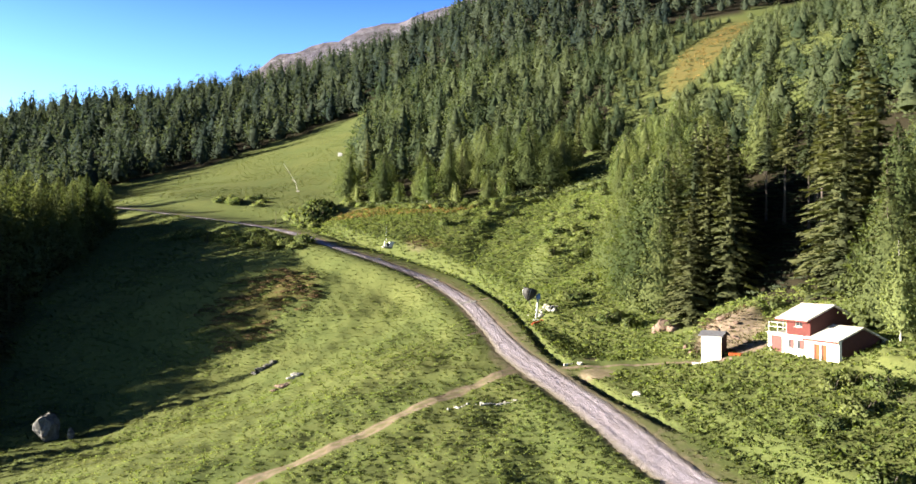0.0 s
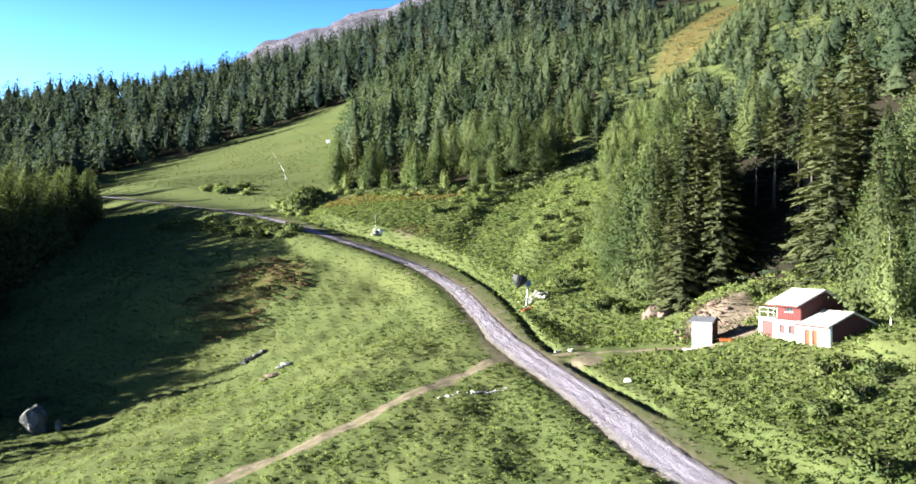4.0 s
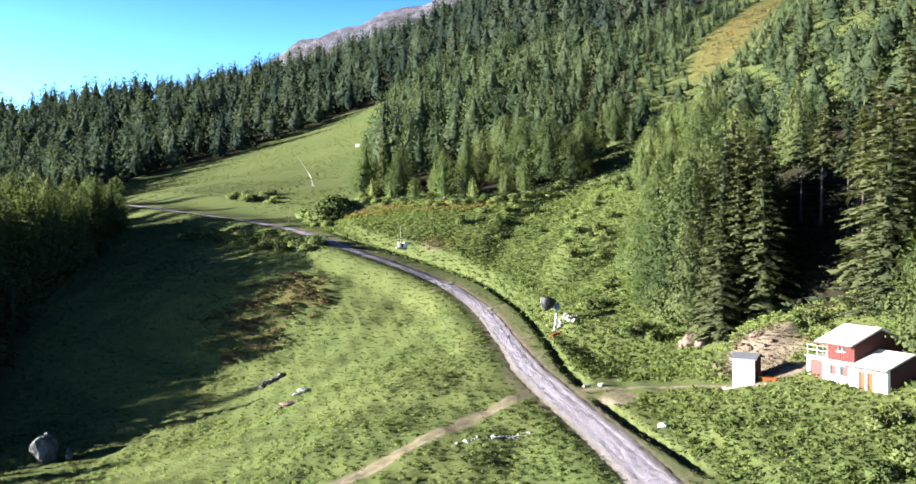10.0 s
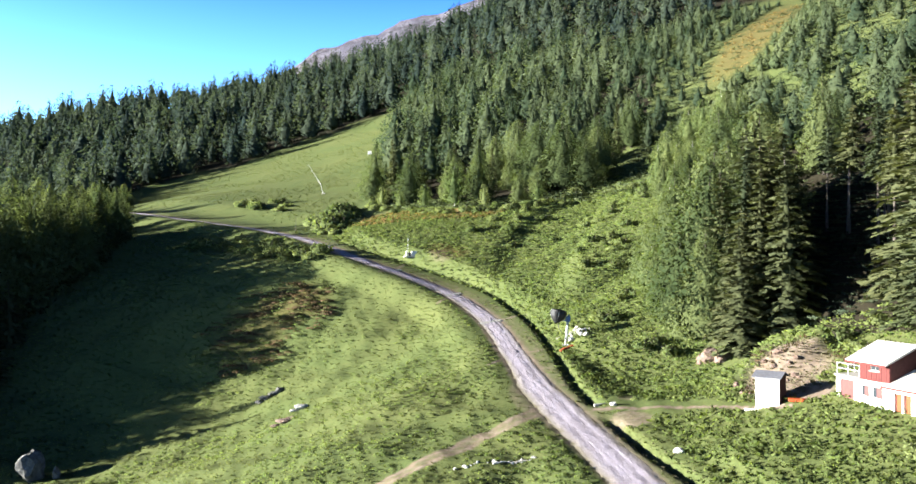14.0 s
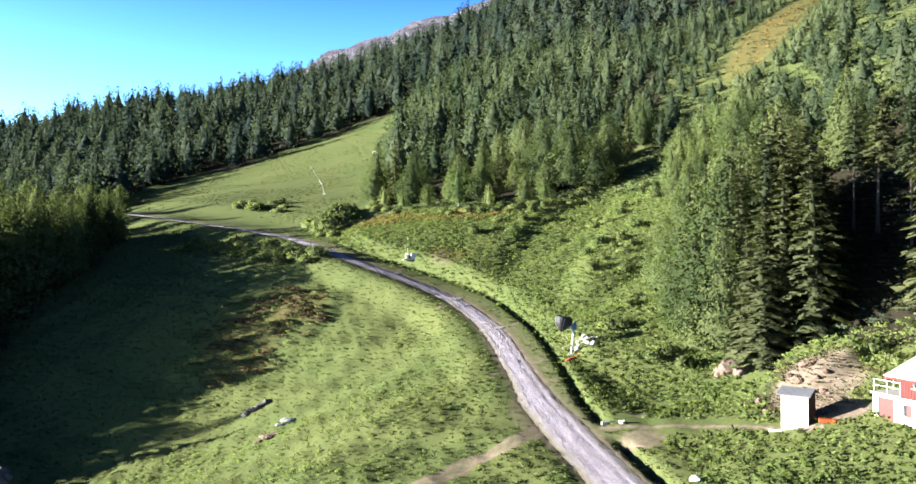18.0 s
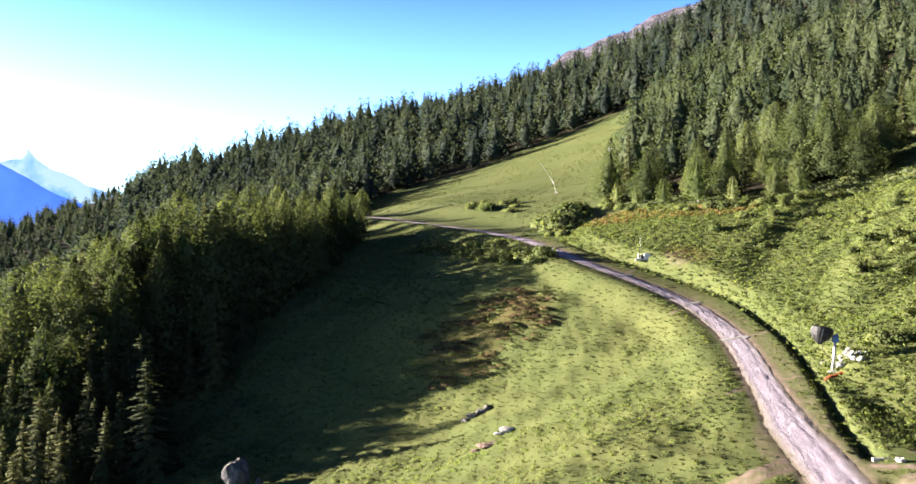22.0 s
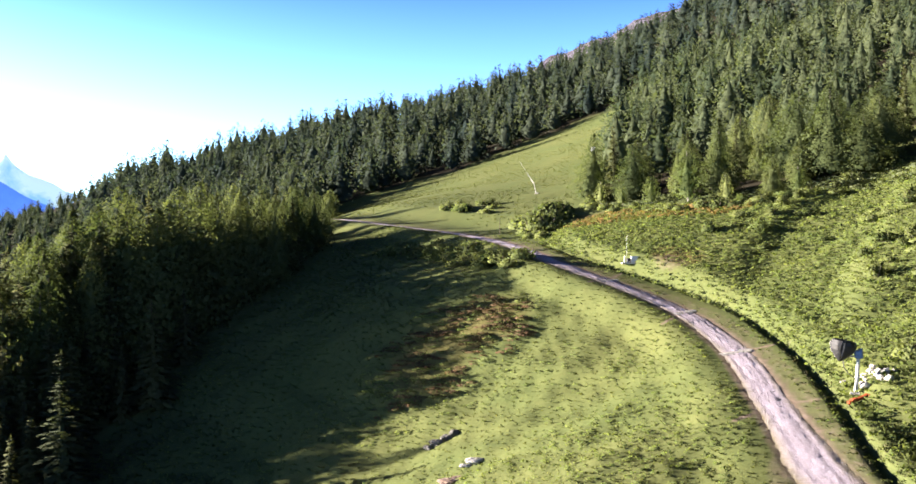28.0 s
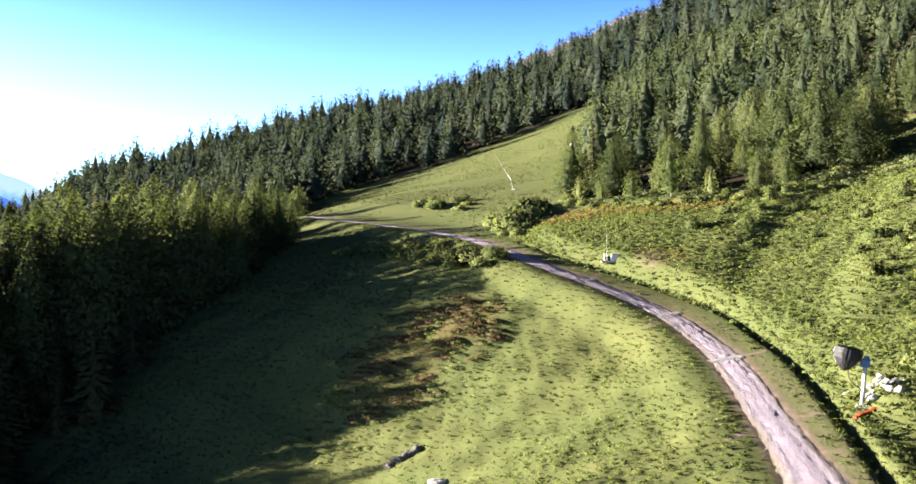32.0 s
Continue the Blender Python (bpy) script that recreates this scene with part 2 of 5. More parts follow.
TRACK = [(-2.4, 1.5), (-4.9, -2.0), (-7.2, -4.6), (-9.4, -6.2), (-11.3, -9.0), (-14.5, -12.2), (-17.0, -14.9), (-19.4, -16.9), (-21.6, -18.6), (-25.9, -21.4), (-32, -27)]
SHED_PATH = [(-0.8, 0.6), (2.1, 0.6), (6.3, -0.2), (10.2, -1.8), (13.8, -5.6), (16.4, -8.7)]
DITCH = [(-60, 4.4), (-24, 4.4), (-19, 4.1), (-12, 3.4), (-3, 3.4), (2, 3.8), (8, 4.1), (16, 4.6), (26, 5.1), (40, 5.4), (51, 6.3), (62, 6.2), (72, 4.8), (85, 5.6)]   # y along the road; metres to its right
# earth strips where water runs off over the verge, as pairs of ends
RUNOFFS = [((-4.2, 20.9), (-0.2, 21.9)), ((-7.0, 35.9), (-2.9, 38.6)), ((-8.3, 15.6), (-6.6, 17.8)), ((-26.2, 56.8), (-24.0, 60.0)), ((-24.0, 61.0), (-22.6, 65.5)), ((-15.7, 43.6), (-14.0, 47.0))]


def curve_points(points, step=1.0):
    """A smooth line through the points, as x, y rows about a step apart."""
    p = np.array([points[0], *points, points[-1]], float)
    out = []
    for a, b, c, d in zip(p, p[1:], p[2:], p[3:]):
        n = max(2, int(np.hypot(*(c - b)) / step))
        u = np.linspace(0, 1, n, endpoint=False)[:, None]
        out.append(0.5 * (2 * b + (c - a) * u + (2 * a - 5 * b + 4 * c - d) * u ** 2 + (3 * b - a - 3 * c + d) * u ** 3))
    return np.vstack([*out, p[-1:]])


def smooth(a, b, x):
    u = np.clip((x - a) / (b - a), 0, 1)
    return u * u * (3 - 2 * u)


def leafy(name, co, out, mat, tone=None):
    """Many four-cornered leaves as one mesh, shaded softly by the outward direction of the plant."""
    q, o = co.reshape(-1, 4, 3), out.reshape(-1, 4, 3)
    face = np.cross(q[:, 2] - q[:, 0], q[:, 3] - q[:, 1])
    wrong = (face * o.mean(1)).sum(1) < 0
    q, o = q.copy(), o.copy()
    q[wrong], o[wrong] = q[wrong][:, ::-1], o[wrong][:, ::-1]
    me = raw_mesh(name, q.reshape(-1, 3), np.arange(len(q) * 4).reshape(-1, 4), mat)
    n = o.reshape(-1, 3)
    n = n / (np.linalg.norm(n, axis=1)[:, None] + 1e-9)
    me.normals_split_custom_set_from_vertices(n.tolist())
    if tone is not None:
        me.attributes.new("tone", "FLOAT", "POINT").data.foreach_set("value", tone.astype(np.float32))
    return me


def around_stem(co, tall, up=0.35):
    """Outward directions for a crown round a stem."""
    return np.stack([co[:, 0], co[:, 1], np.hypot(co[:, 0], co[:, 1]) * up + 0.12 + 0.25 * (co[:, 2] / tall) ** 4], 1)


def inside(poly, x, y):
    hit = np.zeros(x.shape, bool)
    for (x0, y0), (x1, y1) in zip(poly, poly[1:] + poly[:1]):
        cross = ((y0 > y) != (y1 > y)) & (x < (x1 - x0) * (y - y0) / ((y1 - y0) or 1e-9) + x0)
        hit ^= cross
    return hit


def blob(x, y, cx, cy, rx, ry, turn=0.0):
    c, s = math.cos(radians(turn)), math.sin(radians(turn))
    u, v = ((x - cx) * c + (y - cy) * s) / rx, (-(x - cx) * s + (y - cy) * c) / ry
    return smooth(1.25, 0.7, np.sqrt(u * u + v * v))


def slope(x, y):
    """The bare hillside."""
    z = BASE[0] + BASE[1] * x + BASE[2] * y
    for cx, cy, r, h in HILLS:
        z = z + h * np.exp(-((x - cx) ** 2 + (y - cy) ** 2) / (2 * r * r))
    z = z + 41 * np.exp(-((x - 70) ** 2 + (y - 430) ** 2) / (2 * 80 ** 2))
    far = np.hypot(x + 20, y)
    z = z + 0.07 * np.maximum(far - 300, 0) - 0.47 * np.maximum(far - 480, 0)
    z = z - 0.25 * np.maximum(-x - 330, 0)
    return np.maximum(z, -700)


def waves(x, y):
    """Gentle humps and hollows of a meadow."""
    return (0.35 * np.sin(x * 0.31 + 1.3 * np.sin(y * 0.17)) * np.sin(y * 0.27 + 0.8 * np.sin(x * 0.13))
            + 0.16 * np.sin(x * 0.83 + y * 0.35) * np.sin(y * 0.71 - x * 0.27 + 2)
            + 0.06 * np.sin(x * 2.1 - y * 1.1) * np.sin(y * 1.9 + x * 0.7 + 1))


LINE = curve_points(ROAD)
LINE_Z = slope(LINE[:, 0], LINE[:, 1])
for _ in range(3):
    LINE_Z = np.convolve(np.pad(LINE_Z, 5, mode="edge"), np.ones(11) / 11, "valid")
WAY = np.gradient(LINE, axis=0)
STEP = np.linalg.norm(WAY, axis=1)
WAY /= np.linalg.norm(WAY, axis=1)[:, None]


def from_line(x, y, line, way):
    """Distance to the right of a line, and the index of the nearest row."""
    d = np.full(x.shape, 1e9)
    k = np.zeros(x.shape, int)
    for i, (px, py) in enumerate(line):
        q = (x - px) ** 2 + (y - py) ** 2
        near = q < d
        d[near], k[near] = q[near], i
    side = (x - line[k, 0]) * way[k, 1] - (y - line[k, 1]) * way[k, 0]
    return np.sign(side) * np.sqrt(d), k


def ground(x, y):
    """Height of the finished ground at arrays x, y, and the signed distance to the road."""
    x, y = np.asarray(x, float), np.asarray(y, float)
    z = slope(x, y) + waves(x, y) * smooth(600, 250, np.hypot(x, y)) * (1 - 0.8 * smooth(72, 96, y))
    d, k = np.full(x.shape, 99.0), np.zeros(x.shape, int)
    near = (x > -140) & (x < 30) & (y > -75) & (y < 172)
    d[near], k[near] = from_line(x[near], y[near], LINE, WAY)
    z = z - 0.55 * waves(x, y) * smooth(4, 14, d) * smooth(-90, -60, x) * smooth(300, 180, y)
    z = z + 1.5 * blob(x, y, 20.9, 3.6, 4.0, 3.6, 20) + 1.3 * blob(x, y, 27.5, -21.5, 3.4, 2.6, -20) + 1.0 * blob(x, y, 9, 26, 9, 10) + 1.6 * blob(x, y, 15, 62, 22, 6, 61) - 1.1 * blob(x, y, 5, 75, 20, 6, 57)
    along = (x - LINE[k, 0]) * WAY[k, 0] + (y - LINE[k, 1]) * WAY[k, 1]
    rz = LINE_Z[k] + np.where(near, along * np.gradient(LINE_Z)[k] / STEP[k], 0)
    at = LINE[k, 1]
    gap = np.interp(at, [q[0] for q in DITCH], [q[1] for q in DITCH])
    deep = 0.95 * np.clip(smooth(-25, -20, at) - smooth(-4.2, -2.6, at) + smooth(0.6, 2.0, at), 0, 1) * smooth(84, 72, at)
    more, upper = 0.7 * smooth(20, 5, at), smooth(74, 92, at)
    bed = rz - 0.14 + 0.14 * smooth(0.9 + more, 1.7 + more, np.abs(d))
    verge = np.where(d > 0, 0.08 * smooth(1.7 + more, 2.6 + more, d) + 0.14 * np.clip(d - 2.4 - more, 0, 2.6) - deep * np.exp(-((d - gap) / 0.40) ** 2), -0.05 * smooth(2.2, 6, -d))
    flat = np.where(d > 0, smooth(8.5 + 9 * upper, 5.6 - 3 * upper, d), smooth(8.0, 3.0, -d))
    z = z * (1 - flat) + (bed + verge) * flat
    return z, d


def height(x, y):
    return float(ground(np.array([x]), np.array([y]))[0][0])


def spaced(lo, hi, fine_lo, fine_hi, step, grow=1.09):
    """Grid lines: even between fine_lo and fine_hi, ever wider outside."""
    mid = list(np.arange(fine_lo, fine_hi, step))
    out, s, v = [], step, fine_hi
    while v < hi:
        out.append(v)
        s *= grow
        v += s
    back, s, v = [], step, fine_lo
    while v > lo:
        s *= grow
        v -= s
        back.append(v)
    return np.array(back[::-1] + mid + out + [hi])


def grid_mesh(name, xs, ys, zs, mat, **fields):
    nx, ny = len(xs), len(ys)
    X, Y = np.meshgrid(xs, ys)
    co = np.stack([X, Y, zs], -1).reshape(-1, 3)
    i = np.arange(nx * ny).reshape(ny, nx)
    faces = np.stack([i[:-1, :-1], i[:-1, 1:], i[1:, 1:], i[1:, :-1]], -1).reshape(-1, 4)
    me = raw_mesh(name, co, faces, mat)
    for key, v in fields.items():
        me.attributes.new(key, "FLOAT", "POINT").data.foreach_set("value", np.asarray(v, np.float32).ravel())
    return me


def raw_mesh(name, co, faces, mat, flat=False):
    """A mesh from arrays of corners and of faces with the same number of corners."""
    me = bpy.data.meshes.new(name)
    n, k = faces.shape
    me.vertices.add(len(co))
    me.vertices.foreach_set("co", np.asarray(co, np.float32).ravel())
    me.loops.add(n * k)
    me.loops.foreach_set("vertex_index", faces.astype(np.int32).ravel())
    me.polygons.add(n)
    me.polygons.foreach_set("loop_start", np.arange(0, n * k, k, dtype=np.int32))
    me.polygons.foreach_set("loop_total", np.full(n, k, np.int32))
    me.polygons.foreach_set("use_smooth", np.full(n, not flat))
    me.materials.append(mat)
    me.update(calc_edges=True)
    return me


gx = spaced(-4200, 4200, -90, 40, 0.45, 1.07)
gy = spaced(-3000, 4200, -35, 125, 0.45, 1.07)
GX, GY = np.meshgrid(gx, gy)
GZ, GD = ground(GX, GY)
t_line, s_line = curve_points(TRACK), curve_points(SHED_PATH)


def way_of(line):
    w = np.gradient(line, axis=0)
    return w / np.linalg.norm(w, axis=1)[:, None]


def bare_field(x, y, d):
    wide = 0.8 * np.exp(-((y + 2) / 9) ** 2) + 0.6 * smooth(20, 5, y)
    bare = np.where(d > 0, np.maximum(smooth(2.9 + wide, 1.5, d) * 0.78, 0.43 * smooth(4.6, 3.6, d)), smooth(3.0 + wide, 1.5, -d) * 0.78)
    td = np.abs(from_line(x, y, t_line, way_of(t_line))[0])
    pd = np.abs(from_line(x, y, s_line, way_of(s_line))[0])
    bare = np.maximum(bare, 0.50 * smooth(1.9, 0.7, td) + 0.24 * np.exp(-((td - 0.75) / 0.3) ** 2))
    bare = np.maximum(bare, 0.80 * smooth(0.9, 0.3, pd))
    bare = np.maximum(bare, 0.50 * blob(x, y, -4.7, 4.0, 1.7, 6, 8))
    bare = np.maximum(bare, 0.64 * blob(x, y, 19.6, -0.4, 4.6, 4.2, 20))
    bare = np.maximum(bare, 0.80 * blob(x, y, 18.6, -5.6, 2.4, 3.6, 15))
    bare = np.maximum(bare, 0.60 * blob(x, y, 4.6, -3.0, 2.2, 2.6, 10))
    bare = np.maximum(bare, 0.52 * blob(x, y, 5.2, 3.6, 1.2, 1.0, 0))
    bare = np.maximum(bare, 0.46 * blob(x, y, -16.2, 64.5, 3.6, 2.0, -40))
    bare = np.maximum(bare, 0.40 * blob(x, y, 25.5, -28.5, 6.0, 1.6, -50))
    for (ax, ay), (bx, by) in RUNOFFS:
        u = np.clip(((x - ax) * (bx - ax) + (y - ay) * (by - ay)) / ((bx - ax) ** 2 + (by - ay) ** 2), 0, 1)
        bare = np.maximum(bare, 0.74 * smooth(0.45, 0.12, np.hypot(x - ax - u * (bx - ax), y - ay - u * (by - ay))))
    return bare


def heath_field(x, y):
    h = 0.45 * blob(x, y, -41, 51, 8, 6, 30)
    h = np.maximum(h, blob(x, y, -44, 44, 5, 6, 30) * 0.4)
    h = np.maximum(h, blob(x, y, -20, 94, 16, 5, -25) * 0.8)
    h = np.maximum(h, blob(x, y, 86, 204, 62, 9, 61) * 0.6)
    h = np.maximum(h, blob(x, y, -15.5, 66.5, 4.5, 2.6, -40) * 0.7)
    return h


near = (GX > -140) & (GX < 60) & (GY > -80) & (GY < 175)
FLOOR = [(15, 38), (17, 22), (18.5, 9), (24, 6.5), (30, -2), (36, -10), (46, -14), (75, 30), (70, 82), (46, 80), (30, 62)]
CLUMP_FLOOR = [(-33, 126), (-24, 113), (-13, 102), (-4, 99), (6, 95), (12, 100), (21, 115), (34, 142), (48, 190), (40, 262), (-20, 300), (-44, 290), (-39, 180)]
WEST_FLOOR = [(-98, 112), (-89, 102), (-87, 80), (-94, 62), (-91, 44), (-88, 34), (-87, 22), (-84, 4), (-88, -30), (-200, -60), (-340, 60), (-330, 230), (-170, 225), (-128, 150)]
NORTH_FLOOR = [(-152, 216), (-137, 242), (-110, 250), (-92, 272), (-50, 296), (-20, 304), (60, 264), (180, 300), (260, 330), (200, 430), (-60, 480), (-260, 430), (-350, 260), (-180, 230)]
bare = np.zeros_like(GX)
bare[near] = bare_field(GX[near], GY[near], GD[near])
# forest floors get litter with the tree shade put into its colour
litter_shade = np.zeros_like(GX)
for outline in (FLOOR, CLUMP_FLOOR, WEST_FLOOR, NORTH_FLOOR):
    litter_shade = np.maximum(litter_shade, inside(outline, GX, GY))
# the cut bank takes the same dark brown
litter_shade = np.maximum(litter_shade, 0.8 * blob(GX, GY, 18.6, 0.8, 4.0, 4.2, 20))
ground_ob = new("ground", grid_mesh("ground", gx, gy, GZ, M_GROUND, bare=bare, heath=heath_field(GX, GY), litter_shade=litter_shade))
tagged(ground_ob, "sloping green alpine meadow with dry grass and bare patches", "ground", kind="structure")


def ribbon(name, line, way, zs, half, mat, label, across=21):
    """A dirt road that follows a line over the ground."""
    rng = np.random.default_rng(5)
    n = len(line)
    u = np.linspace(-1, 1, across)
    half = half + 0.7 * smooth(20, 5, line[:, 1:2])
    wob = np.convolve(rng.normal(0, 1, n + 8), np.ones(9) / 9, "valid") * 0.35
    wob2 = np.convolve(rng.normal(0, 1, n + 8), np.ones(9) / 9, "valid") * 0.35
    off = np.where(u[None] > 0, u[None] * (half + 0.7 * wob[:, None]), u[None] * (half + 0.7 * wob2[:, None]))
    co = np.zeros((n, across, 3))
    co[..., 0] = line[:, 0:1] + way[:, 1:2] * off
    co[..., 1] = line[:, 1:2] - way[:, 0:1] * off
    rut = np.exp(-((np.abs(off) - 0.8) / 0.24) ** 2)
    drop = 0.11 * smooth(0.45, 1.0, np.abs(u))[None]
    co[..., 2] = zs[:, None] + 0.05 - 0.035 * rut - drop + rng.normal(0, 0.018, (n, across))
    i = np.arange(n * across).reshape(n, across)
    faces = np.stack([i[:-1, :-1], i[:-1, 1:], i[1:, 1:], i[1:, :-1]], -1).reshape(-1, 4)
    me = raw_mesh(name, co.reshape(-1, 3), faces, mat)
    me.attributes.new("rut", "FLOAT", "POINT").data.foreach_set("value", (rut * rng.uniform(0.4, 1, (n, 1))).astype(np.float32).ravel())
    along = np.concatenate([[0], np.cumsum(np.linalg.norm(np.diff(line, axis=0), axis=1))])[:, None]
    for key, field in (("across", off), ("along", along + 0 * off), ("edge", np.abs(u)[None] + 0 * off)):
        me.attributes.new(key, "FLOAT", "POINT").data.foreach_set("value", field.astype(np.float32).ravel())
    return tagged(new(name, me), label, "road", kind="structure")


fine_line = curve_points(ROAD, 0.5)
fine_way = way_of(fine_line)
fine_k = from_line(fine_line[:, 0], fine_line[:, 1], LINE, WAY)[1]
fine_z = LINE_Z[fine_k] + ((fine_line - LINE[fine_k]) * WAY[fine_k]).sum(1) * np.gradient(LINE_Z)[fine_k] / STEP[fine_k]
ribbon("road", fine_line, fine_way, fine_z, 1.85, M_ROAD, "rutted pale gravel road winding up the meadow")

# ---------------------------------------------------------------- small builders


def part(name, bm, mat, parent=None, label=""):
    me = bpy.data.meshes.new(name)
    bm.to_mesh(me)
    bm.free()
    me.materials.append(mat)
    ob = new(name, me)
    if parent:
        ob.parent = parent
    if label:
        ob["label"] = label
    return ob


def box(bm, size, at=(0, 0, 0), turn=None, bevel=0.0):
    m = Matrix.Translation(at) @ (turn or Matrix()) @ Matrix.Diagonal((*size, 1))
    made = bmesh.ops.create_cube(bm, size=1, matrix=m)["verts"]
    if bevel:
        edges = list({e for v in made for e in v.link_edges})
        bmesh.ops.bevel(bm, geom=edges, offset=bevel, segments=1, affect="EDGES")
    return made


def tube(bm, a, b, r1, r2=None, sides=10):
    a, b = Vector(a), Vector(b)
    m = Matrix.Translation((a + b) / 2) @ (b - a).to_track_quat("Z", "Y").to_matrix().to_4x4()
    return bmesh.ops.create_cone(bm, cap_ends=True, segments=sides, radius1=r1, radius2=r1 if r2 is None else r2,
                                 depth=(b - a).length, matrix=m)["verts"]


def boxed(name, size, at, mat, parent, turn=None, bevel=0.0, label=""):
    bm = bmesh.new()
    box(bm, size, at, turn, bevel)
    return part(name, bm, mat, parent, label)


# ---------------------------------------------------------------- trees


def trunk_mesh(name, tall, girth, lean, rng, bark, sides=7):
    rings = 7
    co, faces = [], []
    for i in range(rings):
        u = i / (rings - 1)
        r = girth * (1 - u) ** 0.8 * (1 + 0.5 * (1 - u) ** 8) + 0.012
        for k in range(sides):
            a = 2 * math.pi * k / sides
            co.append((r * math.cos(a) + lean[0] * u * u, r * math.sin(a) + lean[1] * u * u, -0.8 + u * (tall + 0.8)))
    for i in range(rings - 1):
        for k in range(sides):
            a, b = i * sides + k, i * sides + (k + 1) % sides
            faces.append((a, b, b + sides, a + sides))
    return raw_mesh(name, np.array(co), np.array(faces), bark)


def soft_crown(tall, wide, low, leaves, size, rng, power=0.7, base=0.6, core=0.72, lean=(0, 0), tiers=9, feather=0.3):
    """A feathery crown: small leaves lying over a lumpy cone, some of them standing out from it."""
    shift, turns = rng.uniform(0, 6.3, 6), rng.uniform(0.8, 1.2, 6)

    def bulge(a, u):
        return (1 + 0.16 * np.sin(2 * a + shift[0] + 7 * u * turns[0]) + 0.13 * np.sin(3 * a + shift[1] - 15 * u * turns[1])
                + 0.15 * np.sin(5 * a + shift[2] + 26 * u * turns[2]) + 0.13 * np.sin(6.28 * tiers * u + 1.6 * np.sin(a + shift[3])))

    def girth(u):
        return wide * np.clip(1 - u, 0, 1) ** power * (base + (1 - base) * smooth(-0.05, 0.25, u)) + 0.05

    u = rng.random(leaves * 3)
    u = u[rng.random(len(u)) < girth(u) / wide + 0.22][:leaves]
    n = len(u)
    a = rng.uniform(0, 6.283, n)
    r = girth(u) * bulge(a, u) * (0.60 + 0.48 * np.sqrt(rng.random(n)) + 0.22 * rng.random(n) ** 6)
    z = tall * (low + (0.985 - low) * u) + rng.normal(0, 0.012 * tall, n)
    out = np.stack([np.cos(a), np.sin(a), np.full(n, 0.3)], 1)
    side = np.stack([-np.sin(a), np.cos(a), np.zeros(n)], 1)
    mid = np.stack([np.cos(a) * r, np.sin(a) * r, z], 1)
    stand = (rng.random(n) < feather)[:, None]
    p = np.where(stand, out + [0, 0, 0.25], np.array([0, 0, -1.0]) + out * 0.5) + rng.normal(0, 0.35, (n, 3))
    q = side * np.where(stand, 0.55, 0.8) + rng.normal(0, 0.35, (n, 3))
    s = size * rng.uniform(0.65, 1.35, (n, 1)) * (0.55 + 0.45 * (1 - u[:, None]))
    p, q = p * s, q * s * 0.62
    co = [np.stack([mid - 0.6 * p, mid + q, mid + 0.8 * p, mid - q], 1)]
    rings, sides = 9, 9
    v, ang = np.meshgrid(np.linspace(0, 1, rings + 1), 2 * math.pi * np.arange(sides) / sides, indexing="ij")
    rad = girth(v) * bulge(ang, v) * core * (1 - v ** 2.5) * rng.uniform(0.85, 1.1, v.shape)
    rad[0] *= 0.35
    heart = np.stack([np.cos(ang) * rad, np.sin(ang) * rad, tall * (low + (0.86 - low) * v)], -1)
    turned = np.roll(heart, -1, axis=1)
    co.append(np.stack([heart[:-1], turned[:-1], turned[1:], heart[1:]], 2).reshape(-1, 4, 3))
    co = np.concatenate(co).reshape(-1, 3)
    way_out = around_stem(co, tall, 0.4) + np.repeat(rng.normal(0, 0.22, (len(co) // 4, 3)), 4, 0) * np.hypot(co[:, 0], co[:, 1])[:, None]
    w = np.clip(co[:, 2:3] / tall, 0, 1)
    co[:, 0:1] += lean[0] * w * w
    co[:, 1:2] += lean[1] * w * w
    return co, way_out


